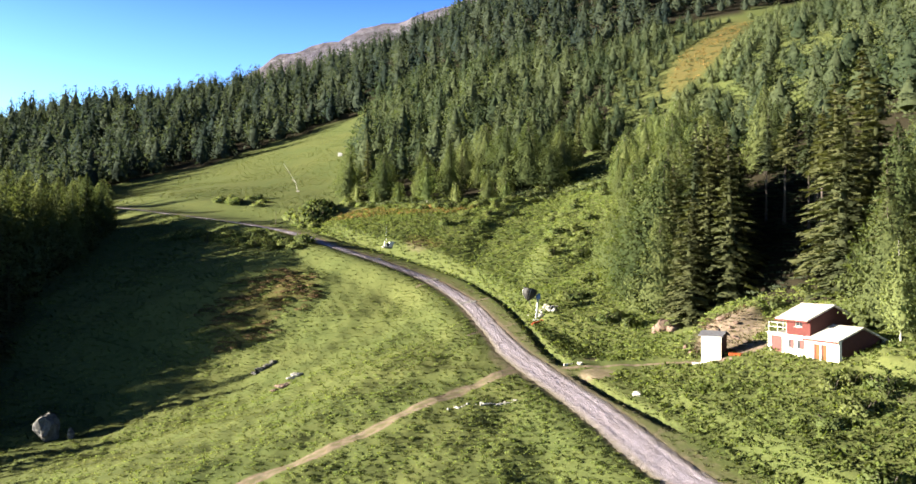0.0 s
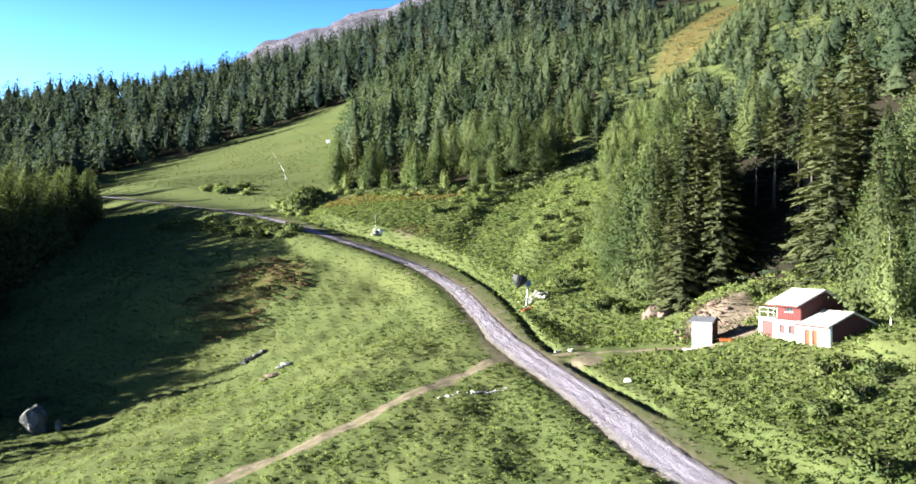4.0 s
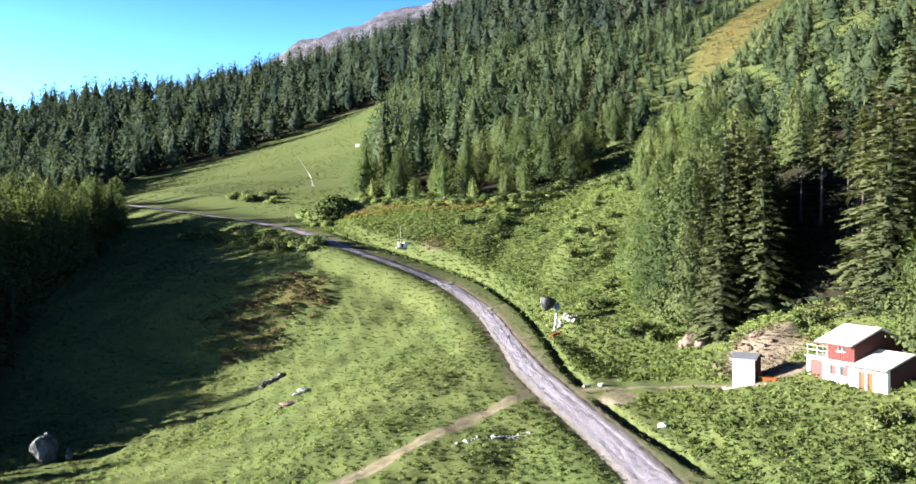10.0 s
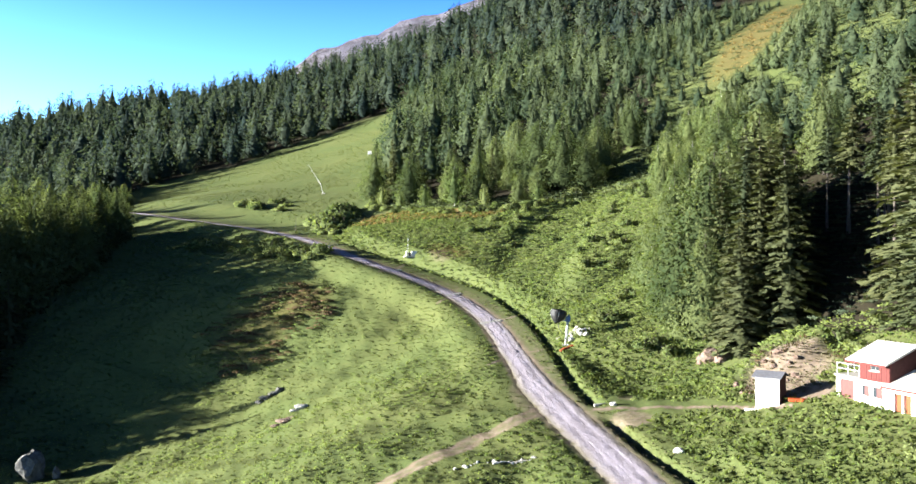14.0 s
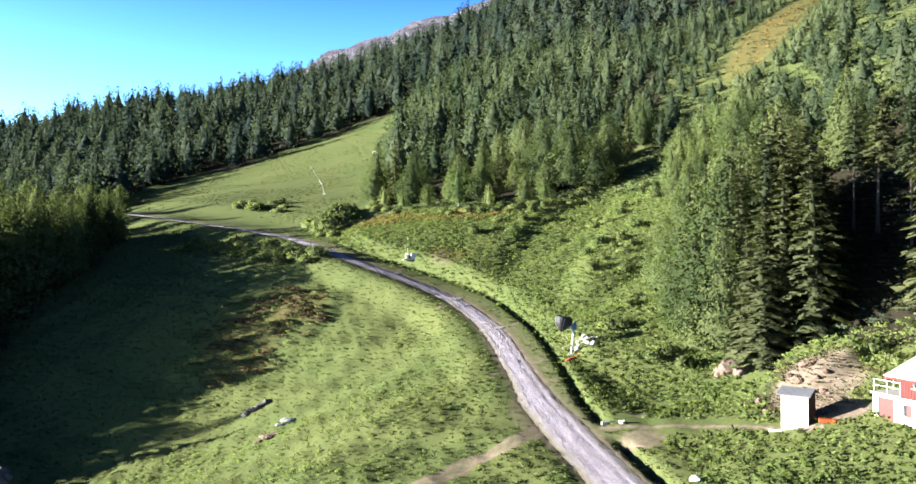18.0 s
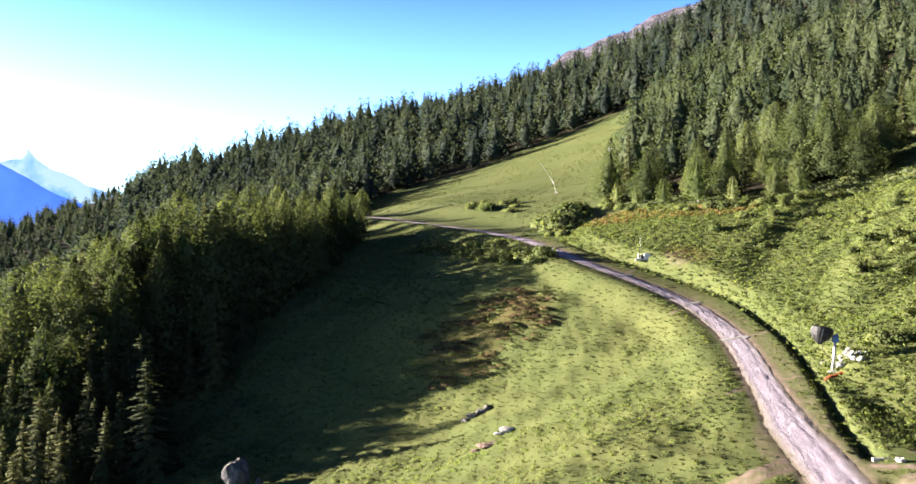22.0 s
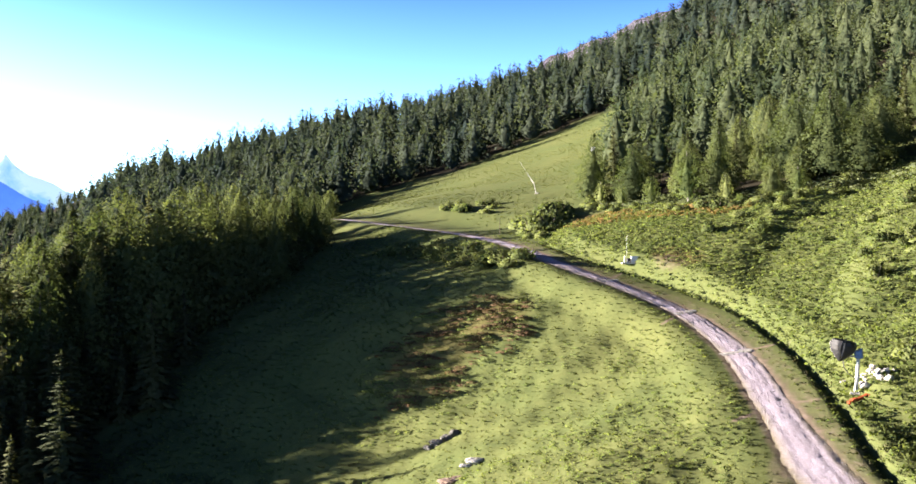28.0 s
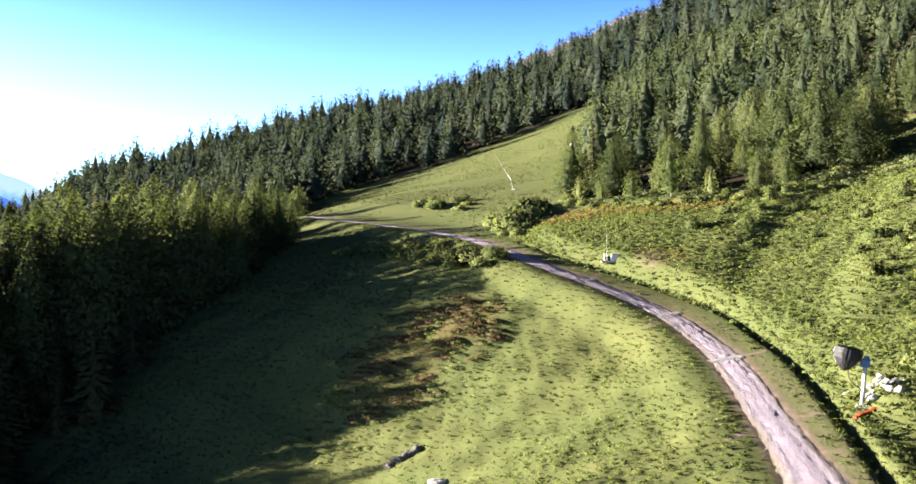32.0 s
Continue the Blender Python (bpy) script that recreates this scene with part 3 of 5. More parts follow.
def tiered_crown(tall, wide, low, tiers, rng, lean=(0, 0), size=1.0):
    """A spruce crown: uneven rings of branches that sag and lift at the tip, each set with many short sprays."""
    spots = []
    for i in range(tiers):
        u = min(max((i + rng.uniform(-0.3, 0.3)) / tiers, 0.0), 0.98)
        reach = wide * (1 - u) ** 0.88 * (0.82 + 0.18 * float(smooth(0, 0.15, u))) + 0.15
        many = int(5 + 5 * (1 - u))
        start = rng.uniform(0, 6.3)
        for k in range(many):
            a = start + 6.283 * (k + rng.uniform(-0.35, 0.35)) / many
            length = reach * rng.uniform(0.6, 1.15)
            z0 = tall * (low + (0.98 - low) * u) + rng.normal(0, 0.012 * tall)
            sag = rng.uniform(0.35, 0.65) * (1.05 - 0.75 * u)
            m = 3 + int(length * 3.2)
            for f in np.linspace(0.22, 1.0, m):
                spots.append((a, length, f, z0, sag))
    a, length, f, z0, sag = np.array(spots).T
    n = len(a)
    made, ways = [], []
    for side_of in (-1, 0, 1):
        spread_out = 0.32 * length * (1.12 - f) * np.sqrt(f)
        r = length * f
        side = np.stack([-np.sin(a), np.cos(a), np.zeros(n)], 1)
        mid = np.stack([np.cos(a) * r, np.sin(a) * r, z0 + length * (0.1 * f - sag * f * f * (1.35 - 0.5 * f))], 1)
        mid += side * (side_of * spread_out * rng.uniform(0.4, 1.2, n))[:, None] + rng.normal(0, 0.05, (n, 3))
        mid[:, 2] -= abs(side_of) * 0.1
        out = np.stack([np.cos(a + 0.6 * side_of), np.sin(a + 0.6 * side_of), 0.1 - 1.3 * sag * f], 1) + rng.normal(0, 0.25, (n, 3))
        across = np.cross(out, [0, 0, 1.0]) + rng.normal(0, 0.3, (n, 3))
        long = (0.035 * length + 0.24)[:, None] * rng.uniform(0.7, 1.3, (n, 1)) * size
        p, q = out * long, across * long * 0.55
        made.append(np.stack([mid - 0.7 * p, mid + q, mid + p, mid - q], 1).reshape(-1, 3))
        ways.append(np.repeat(np.stack([np.cos(a), np.sin(a), 0.2 + 0.5 * f], 1) + rng.normal(0, 0.2, (n, 3)), 4, 0))
    rings, sides = 8, 7
    v, ang = np.meshgrid(np.linspace(0, 1, rings + 1), 2 * math.pi * np.arange(sides) / sides, indexing="ij")
    rad = (wide * (1 - v) ** 0.9 + 0.03) * 0.2 * rng.uniform(0.7, 1.2, v.shape)
    heart = np.stack([np.cos(ang) * rad, np.sin(ang) * rad, tall * (low + (0.95 - low) * v)], -1)
    turned = np.roll(heart, -1, axis=1)
    body = np.stack([heart[:-1], turned[:-1], turned[1:], heart[1:]], 2).reshape(-1, 3)
    made.append(body)
    ways.append(around_stem(body, tall))
    tip = np.array([(0, 0, tall), (0.1, 0, tall * 0.97), (0, 0, tall * 0.93), (-0.1, 0, tall * 0.97)])
    made.append(tip)
    ways.append(np.array([(0, -1.0, 0.3)] * 4))
    co, way_out = np.concatenate(made), np.concatenate(ways)
    w = np.clip(co[:, 2:3] / tall, 0, 1)
    co[:, 0:1] += lean[0] * w * w
    co[:, 1:2] += lean[1] * w * w
    return co, way_out


def tree_kind(name, label, crown_mat, seed, tall, girth, bark, crown, **shape):
    """One tree with a trunk and a crown, standing at the origin; copies are planted from it."""
    rng = np.random.default_rng(seed)
    lean = rng.uniform(-0.03, 0.03, 2) * tall
    ob = new(name)
    tagged(ob, label, "tree")
    t = new("trunk", trunk_mesh("trunk", tall * 0.97, girth, lean, rng, bark))
    c = new("crown", leafy("crown", *crown(tall, rng=rng, lean=lean, **shape), crown_mat))
    t.parent = c.parent = ob
    ob["tall"] = tall
    return ob


SPRUCES = [tree_kind("spruce", "tall dark green spruce with drooping branches", M_SPRUCE, s, 20, 0.24, M_BARK, tiered_crown,
                     wide=(3.0, 3.4, 2.8, 3.2)[s], low=0.03, tiers=(27, 24, 29, 25)[s]) for s in range(4)]
LARCHES = [tree_kind("larch", "light green feathery larch on the slope", M_LARCH, 10 + s, 14, 0.2, M_BARK, soft_crown,
                     wide=(4.5, 5.2, 3.9, 4.7)[s], low=0.04, leaves=6500, size=0.25, power=(0.72, 0.64, 0.84, 0.68)[s], base=0.72, core=0.62, feather=0.45, tiers=(9, 7, 10, 8)[s]) for s in range(4)]
BIRCHES = [tree_kind("birch", "pale green young birch with an airy crown", M_BROAD, 20 + s, 9, 0.08, M_WHITEBARK, soft_crown,
                     wide=(2.3, 1.9, 2.6)[s], low=0.12, leaves=2200, size=0.19, power=0.5, base=0.5, core=0.5, tiers=6, feather=0.5) for s in range(3)]
PINES = [tree_kind("tall_conifer", "tall conifer with a bare lower stem", M_SPRUCE, 30 + s, 22, 0.22, M_BARK, tiered_crown, wide=2.4, low=0.5, tiers=15) for s in range(2)]
PLANTED = set()


def plant(kinds, x, y, tall, rng, group, sink=0.15, stout=1.0):
    src = kinds[rng.integers(len(kinds))]
    s = tall / src["tall"]
    m = pose(x, y, height(x, y) - sink, 0, 0, rng.uniform(0, 360)) @ Matrix.Diagonal((s * stout * rng.uniform(0.8, 1.25), s * stout * rng.uniform(0.8, 1.25), s, 1))
    ob = src if src.name not in PLANTED else copy_thing(src, Matrix())
    PLANTED.add(src.name)
    ob.matrix_basis = m
    return tagged(ob, group=group)


def scatter(poly, gap, rng):
    """Uneven places inside an outline, about a gap apart."""
    p = np.array(poly)
    lo, hi = p.min(0), p.max(0)
    xs, ys = np.meshgrid(np.arange(lo[0], hi[0], gap), np.arange(lo[1], hi[1], gap))
    x = xs.ravel() + rng.uniform(-0.5, 0.5, xs.size) * gap
    y = ys.ravel() + rng.uniform(-0.45, 0.45, xs.size) * gap
    ok = inside(poly, x, y)
    return np.stack([x[ok], y[ok]], 1)


def spread(poly, gap, rng, vary=0.4):
    """Places inside an outline at random, no two nearer than about a gap."""
    p = scatter(poly, gap * 0.5, rng)
    p = p[rng.permutation(len(p))]
    free = gap * rng.uniform(1 - vary, 1 + vary, len(p))
    kept = np.zeros((len(p), 2))
    n = 0
    for q, r in zip(p, free):
        if n == 0 or ((kept[:n] - q) ** 2).sum(1).min() > r * r:
            kept[n] = q
            n += 1
    return kept[:n]


CLUMP = [(-37, 120), (-26, 107), (-14, 96), (-4, 93), (6, 89), (14, 95), (24, 112), (34, 142), (48, 190), (40, 262), (-20, 300), (-44, 290), (-39, 180)]
EAST = [(24, 38), (26, 30), (34, 26), (37, 10), (46, -9), (62, -35), (130, -40), (170, 60), (175, 300), (150, 262), (86, 165), (54, 120), (40, 92), (31, 66), (26, 50)]
THICKET = [(19, 48), (30, 66), (40, 92), (54, 120), (86, 165), (150, 262), (140, 265), (72, 168), (42, 124), (30, 98), (25, 78), (17, 56)]
BAND = [(26, 104), (42, 124), (72, 168), (140, 265), (96, 264), (46, 256), (50, 190), (36, 142)]
WEST = [(-98, 124), (-88, 102), (-86, 80), (-92, 62), (-93, 46), (-96, 34), (-94, 22), (-88, 4), (-86, -30), (-200, -60), (-340, 60), (-330, 260), (-180, 230), (-150, 215), (-125, 165)]
NORTH = [(-152, 214), (-137, 240), (-110, 248), (-92, 270), (-50, 294), (-20, 302), (60, 262), (180, 300), (260, 330), (200, 430), (-60, 480), (-260, 430), (-350, 260), (-180, 228)]


def far_wood(name, places, tall_lo, tall_hi, seed, label, mat, stout=1.0, fine=False):
    """Many small trees of a distant forest in one mesh."""
    rng = np.random.default_rng(seed)
    kinds = [soft_crown(16.0, w, 0.05, 430 if fine else 300, 0.60 if fine else 0.74, rng, p, 0.75, 0.64, tiers=k, feather=0.45) for w, p, k in ((4.8, 0.70, 7), (5.4, 0.62, 6), (4.0, 0.82, 9), (5.0, 0.68, 8), (5.8, 0.6, 6))]
    z = ground(places[:, 0], places[:, 1])[0]
    u = np.clip(((places[:, 0] - 58) * 57 + (places[:, 1] - 156) * 100) / (57 ** 2 + 100 ** 2), 0, 1)
    cap = np.array([shade_top(x, y) - (8 if y < 50 else 11) if -190 < x < -86 and -60 < y < 118 else 8 if x < min(-190, -0.9 * (y + 60) - 7) else 99 for x, y in places]).clip(5, 99)
    low = 1.5 + 0.25 * np.hypot(places[:, 0] - 58 - 57 * u, places[:, 1] - 156 - 100 * u)     # low growth beside the clearing
    low = np.minimum(low, cap)
    co, out, tone = [], [], []
    for (x, y), h, most in zip(places, z, low):
        k, n = kinds[rng.integers(len(kinds))]
        s = min(most, rng.uniform(tall_lo, tall_hi) * (1 - 0.5 * rng.random() ** 2)) / 16.0
        a, w = rng.uniform(0, 6.3), s * rng.uniform(0.85, 1.3) * stout
        turn = np.array([[math.cos(a), math.sin(a), 0], [-math.sin(a), math.cos(a), 0], [0, 0, 1]])
        co.append((k @ turn) * [w, w, s] + [x, y, h])
        out.append(n @ turn)
        tone.append(np.full(len(k), rng.random()))
    ob = new(name, leafy(name, np.concatenate(co), np.concatenate(out), mat, np.concatenate(tone)))
    return tagged(ob, label, "forest", kind="stuff")


SHADE = [(-52, -16), (8, -4.6), (13.6, -2.7), (16.4, -1.2), (17, 4.2), (18, 4.2), (18.8, -0.2), (24.4, 1.8), (27.6, 7.4), (34, 9.7), (42, 15.4), (46, 19.7), (55, 24.4), (66, 26.5), (80, 27), (94, 28.5), (124, 34)]


def shade_top(x, y):
    """How tall a tree of the western wood stands at a place: its tip lies on the line over which the morning sun comes."""
    line = np.interp(y + 0.177 * (-97 - x), [q[0] for q in SHADE], [q[1] for q in SHADE])
    return float(line + 0.197 * (-97 - x) - height(x, y)) + 3.6


rng = np.random.default_rng(7)
clump, east, west, north = spread(CLUMP, 6.5, rng), spread(EAST, 6.4, rng), spread(WEST, 6.4, rng), spread(NORTH, 9.6, rng)
thicket = spread(THICKET, 4.0, rng)
east = east[~inside([(23, 8), (33, 5), (41, 9), (58, 30), (54, 52), (31, 44)], east[:, 0], east[:, 1])]
west = west[(west[:, 1] > 36) & ((west[:, 0] > -335) | (west[:, 1] > 262))]
north = north[(north[:, 0] > -285) | (north[:, 1] > 265)]
rest = []
for places, keep, kinds, lo, hi, group in (
        (clump, clump[:, 1] < 128, LARCHES + SPRUCES[:1], 6, 17, "trees of the middle clump"),
        (east, (east[:, 0] < 50) & (east[:, 1] < 62), SPRUCES[:1] + LARCHES, 8, 18, "trees behind the house"),
        (west, (west[:, 0] > -108) & (west[:, 1] > 44) & (west[:, 1] < 98), LARCHES + SPRUCES[:1], 17, 24, "trees of the shaded forest edge"),
        (west, (west[:, 0] > -108) & (west[:, 1] > -5) & (west[:, 1] <= 44), SPRUCES + LARCHES[:2], 11, 16, "trees of the shaded forest edge"),
        (thicket, thicket[:, 1] < 120, BIRCHES + LARCHES[:1], 6, 11, "young trees of the sunny thicket")):
    for x, y in places[keep]:
        tall = rng.uniform(lo, hi)
        if places is west:
            tall = min(tall, max(5, shade_top(x, y) - (rng.uniform(0, 2.5) if x > -98 else rng.uniform(5, 9) if y < 50 else rng.uniform(9, 13))))
        plant(kinds, x, y, tall, rng, group)
    rest.append(places[~keep])
rest[2] = west[((west[:, 0] <= -108) | (west[:, 1] <= -5)) & ((west[:, 1] < 98) | (west[:, 0] < -130))]
low_edge = west[(west[:, 1] >= 98) & (west[:, 0] >= -130)]
for x, y in low_edge[::2]:
    plant(LARCHES, x, y, rng.uniform(6, 9), rng, "trees of the shaded forest edge")
for kinds, x, y, tall in ((SPRUCES, 26.8, 21, 19), (SPRUCES, 27.4, 17.6, 16), (SPRUCES, 28.4, 26.5, 19), (SPRUCES, 21.3, 13.2, 19), (SPRUCES, 20.4, 16.5, 21), (SPRUCES, 22.4, 19.5, 22), (SPRUCES, 23.2, 24, 20), (SPRUCES, 23.5, 10.6, 20), (SPRUCES, 19.6, 19.5, 18), (SPRUCES, 18.4, 14.5, 13), (SPRUCES, 24.5, 28, 19), (SPRUCES, 27, 33, 20),
                          (LARCHES, 15.6, 28, 17), (LARCHES, 17.6, 21.5, 19), (LARCHES, 14.6, 36, 10), (LARCHES, 18.6, 31, 18), (LARCHES, 19.8, 25.5, 20), (LARCHES, 24, 36, 18), (LARCHES, 27, 38, 19), (LARCHES, 25, 41, 17), (LARCHES, 28.5, 34.5, 20), (LARCHES, 29.5, 42, 18), (LARCHES, 21.5, 38.5, 16), (LARCHES, 23.5, 31.5, 18), (LARCHES, 14.2, 20.5, 11), (LARCHES, 16.2, 16.5, 13), (LARCHES, 17.2, 40, 11),
                          (SPRUCES, 25.0, 16.5, 17), (SPRUCES, 24.4, 21.5, 20), (SPRUCES, 23.6, 14.6, 15), (SPRUCES, 26.6, 25.5, 18), (SPRUCES, 31.4, -1.2, 20), (SPRUCES, 33.4, 3.6, 23), (SPRUCES, 35.8, 0.5, 22), (SPRUCES, 38, 6.5, 24), (LARCHES, 29.6, -14.0, 13), (BIRCHES, 27.2, -19.6, 9), (SPRUCES, 32.5, -8.5, 15), (SPRUCES, 35.5, -12, 17), (LARCHES, 35.5, -5.5, 17), (LARCHES, 31.5, -16.5, 10),
                          (LARCHES, 38, -13, 14), (BIRCHES, 13.2, 31.5, 7), (LARCHES, 21.5, 45, 14), (BIRCHES, 15.4, 43, 7), (BIRCHES, 13.0, 40, 5)):
    plant(kinds, x, y, tall, rng, "trees behind the house", stout=1.25 if kinds is SPRUCES else 1.0)
for x, y, tall in ((18.6, 10.6, 13), (19.8, 13.4, 15)):
    plant(SPRUCES[1:2], x, y, tall, rng, "trees behind the house", stout=1.5)
for x, y in ((36, 13.5), (37.2, 16), (36.6, 18.5), (38.5, 20), (36.5, 26), (39.5, 23), (35.5, 30), (41, 17)):
    plant(PINES, x, y, rng.uniform(14, 18), rng, "trees behind the house")
for x, y, tall in ((-81.3, 39.6, 11.5), (-91.5, 42, 12), (-74.5, 17.5, 15), (-82.5, 16.1, 13.5), (-95.2, 35.7, 12), (-91.8, 17, 15.5), (-78.5, 17.1, 11), (-88, 25, 14), (-86.5, 31, 10),
                   (-83.5, 36, 7), (-89.5, 36.5, 9), (-87, 13, 12), (-84, 50, 8), (-90, 53, 13), (-80, 22, 8), (-93, 28, 16)):
    plant(SPRUCES, x, y, min(max(tall, shade_top(x, y) - 1), tall + 3), rng, "trees of the shaded forest edge", stout=1.4)
for x, y in spread([(-76, 10), (-81, 24), (-86, 31), (-92, 31), (-87, 14), (-83, 2), (-85, -28), (-77, -28), (-75, 0)], 4.4, rng):
    plant(SPRUCES, x, y, min(16, max(5, shade_top(x, y) + rng.uniform(-0.5, 1.8))), rng, "trees of the shaded forest edge", stout=1.35)
belt = np.vstack([spread([(-92, 56), (-93, 40), (-87, 15), (-96, 15), (-101, 40), (-101, 56)], 3.5, rng), spread([(-89, 100), (-91, 58), (-101, 58), (-98, 104)], 5.6, rng)])
for x, y in belt:
    plant(SPRUCES[:2] + LARCHES[:3] if y < 52 else LARCHES + SPRUCES[:1], x, y, min(27, max(5, shade_top(x, y) + (rng.uniform(-0.8, 1.2) if y < 46 else rng.uniform(-3.4, -0.4) if y < 60 else rng.uniform(-5, -0.4)))), rng, "trees of the shaded forest edge")
for x, y in spread([(-102, 62), (-102, 12), (-113, 12), (-113, 62)], 4.2, rng):
    plant(SPRUCES[:2] + LARCHES[1:3], x, y, min(24, max(5, shade_top(x, y) + (rng.uniform(-0.8, 0.8) if y < 42 else rng.uniform(-3.5, -1)))), rng, "trees of the shaded forest edge")
for x, y in spread([(-80, 14), (-86, 26), (-90, 38), (-97, 38), (-98, 8), (-88, 2), (-78, 2)], 4.8, rng):
    plant(SPRUCES + LARCHES[:1], x, y, min(rng.uniform(8, 14), max(4, shade_top(x, y) - (0.5 if x > -87 else 5))), rng, "trees of the shaded forest edge")
close = (rest[2][:, 0] > -175) & (rest[2][:, 1] < 70)
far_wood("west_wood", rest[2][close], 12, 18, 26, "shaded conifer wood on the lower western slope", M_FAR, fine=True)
far_wood("far_forest", np.vstack([north, rest[2][~close]]), 16, 23, 21, "dense conifer forest covering the far slope, darkened as in shade", M_FAR)
plant(BIRCHES, -15.3, 96.1, 10, rng, "trees of the middle clump")
for x, y, tall in ((-33, 113, 5), (-22, 102, 5.5), (-9, 93, 5), (2, 89.5, 4.5), (-28, 107, 4.5)):
    plant(BIRCHES, x, y, tall, rng, "young trees at the foot of the clump")
far_wood("upper_forest", rest[0], 12, 21, 22, "larch forest climbing the hillside", M_UPPER, fine=True)
far_wood("side_forest", rest[1], 6, 13, 24, "young light green forest on the steep hillside", M_UPPER, 1.2, True)
band = spread(BAND, 5.2, rng)
clear = lambda p: p[blob(p[:, 0], p[:, 1], 86, 204, 64, 9, 61) < 0.2]
left_band = (band[:, 0] - 58) * 100 - (band[:, 1] - 158) * 55 < 0
far_wood("upper_thicket", clear(np.vstack([rest[4], band[~left_band]])), 3.5, 8, 23, "pale green thicket beside the dry clearing", M_THICK, 1.45, True)
far_wood("gully_wood", clear(band[left_band]), 6, 12, 25, "mixed young trees along the gully", M_UPPER, 1.15, True)

# ---------------------------------------------------------------- far mountains


def ridge(name, crest, near, far_away, foot, mat, label, seed, rough):
    """A mountain side seen from afar: crest rows of (heading, elevation) in degrees."""
    rng = np.random.default_rng(seed)
    noise.seed_set(seed)
    hs = np.linspace(crest[0][0], crest[-1][0], 150)
    el = np.interp(-hs, [-c[0] for c in crest], [c[1] for c in crest])
    rows = 40
    co = np.zeros((rows + 6, len(hs), 3))
    for j in range(rows + 6):
        u = j / (rows - 1)
        dist = near + (far_away - near) * u
        for i, (h, e) in enumerate(zip(hs, el)):
            top = 14 + far_away * math.tan(radians(e))
            z = foot + (top - foot) * (u if u <= 1 else 2 - u) ** 0.9
            x, y = -math.sin(radians(h)) * dist - 8, math.cos(radians(h)) * dist - 70
            n = noise.fractal(Vector((x, y, z)) / (far_away * 0.12), 1.0, 2.0, 6)
            co[j, i] = (x, y, z + n * rough * (0.25 + 0.75 * u))
    i = np.arange(co.shape[0] * co.shape[1]).reshape(co.shape[:2])
    faces = np.stack([i[:-1, :-1], i[1:, :-1], i[1:, 1:], i[:-1, 1:]], -1).reshape(-1, 4)
    return tagged(new(name, raw_mesh(name, co.reshape(-1, 3), faces, mat)), label, "mountain", kind="structure")


def rock_slope_material():
    m, t, b = material("rocky_slope", 0.95, 0.1)
    c = ramp(t, noise_of(t, 0.035, 8, 0.75), (0.36, (0.030, 0.029, 0.042)), (0.5, (0.068, 0.062, 0.086)), (0.64, (0.165, 0.155, 0.20)))
    c = mixed(t, 0.4, c, ramp(t, noise_of(t, 0.012, 5), (0.4, (0.062, 0.055, 0.058)), (0.6, (0.10, 0.092, 0.125))))
    t.links.new(c, b.inputs["Base Color"])
    bumped(t, b, noise_of(t, 0.05, 8, 0.75), 1.0, 14.0)
    return m


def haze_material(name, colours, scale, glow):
    # distance haze is put into the colour, with a faint glow of its own
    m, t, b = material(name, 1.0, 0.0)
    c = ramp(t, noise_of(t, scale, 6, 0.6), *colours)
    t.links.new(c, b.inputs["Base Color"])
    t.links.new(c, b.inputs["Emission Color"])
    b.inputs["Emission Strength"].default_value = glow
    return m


ridge("rocky_mountain", [(32, 4), (20, 9.6), (13.1, 13.0), (7.9, 15.4), (2.6, 17.3), (-6, 19.6), (-18, 21), (-45, 21)], 750, 1500, 40,
      rock_slope_material(), "bare brown and grey rocky mountain ridge", 3, 40)
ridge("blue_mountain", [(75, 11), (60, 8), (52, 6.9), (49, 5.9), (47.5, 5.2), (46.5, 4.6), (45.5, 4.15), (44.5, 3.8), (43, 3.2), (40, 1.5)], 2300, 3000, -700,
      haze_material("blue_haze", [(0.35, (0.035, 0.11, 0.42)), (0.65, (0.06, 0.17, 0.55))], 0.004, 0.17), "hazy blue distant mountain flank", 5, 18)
# the bluish shade on the snow is a colour too, under the same glow
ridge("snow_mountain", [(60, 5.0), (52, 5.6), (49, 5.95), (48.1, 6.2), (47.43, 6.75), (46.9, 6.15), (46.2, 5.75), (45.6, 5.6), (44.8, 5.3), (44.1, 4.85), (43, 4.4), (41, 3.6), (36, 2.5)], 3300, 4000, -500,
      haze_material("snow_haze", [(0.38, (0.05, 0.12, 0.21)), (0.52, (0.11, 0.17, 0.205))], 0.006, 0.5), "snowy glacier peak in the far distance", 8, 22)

# ---------------------------------------------------------------- grass, herbs and shrubs


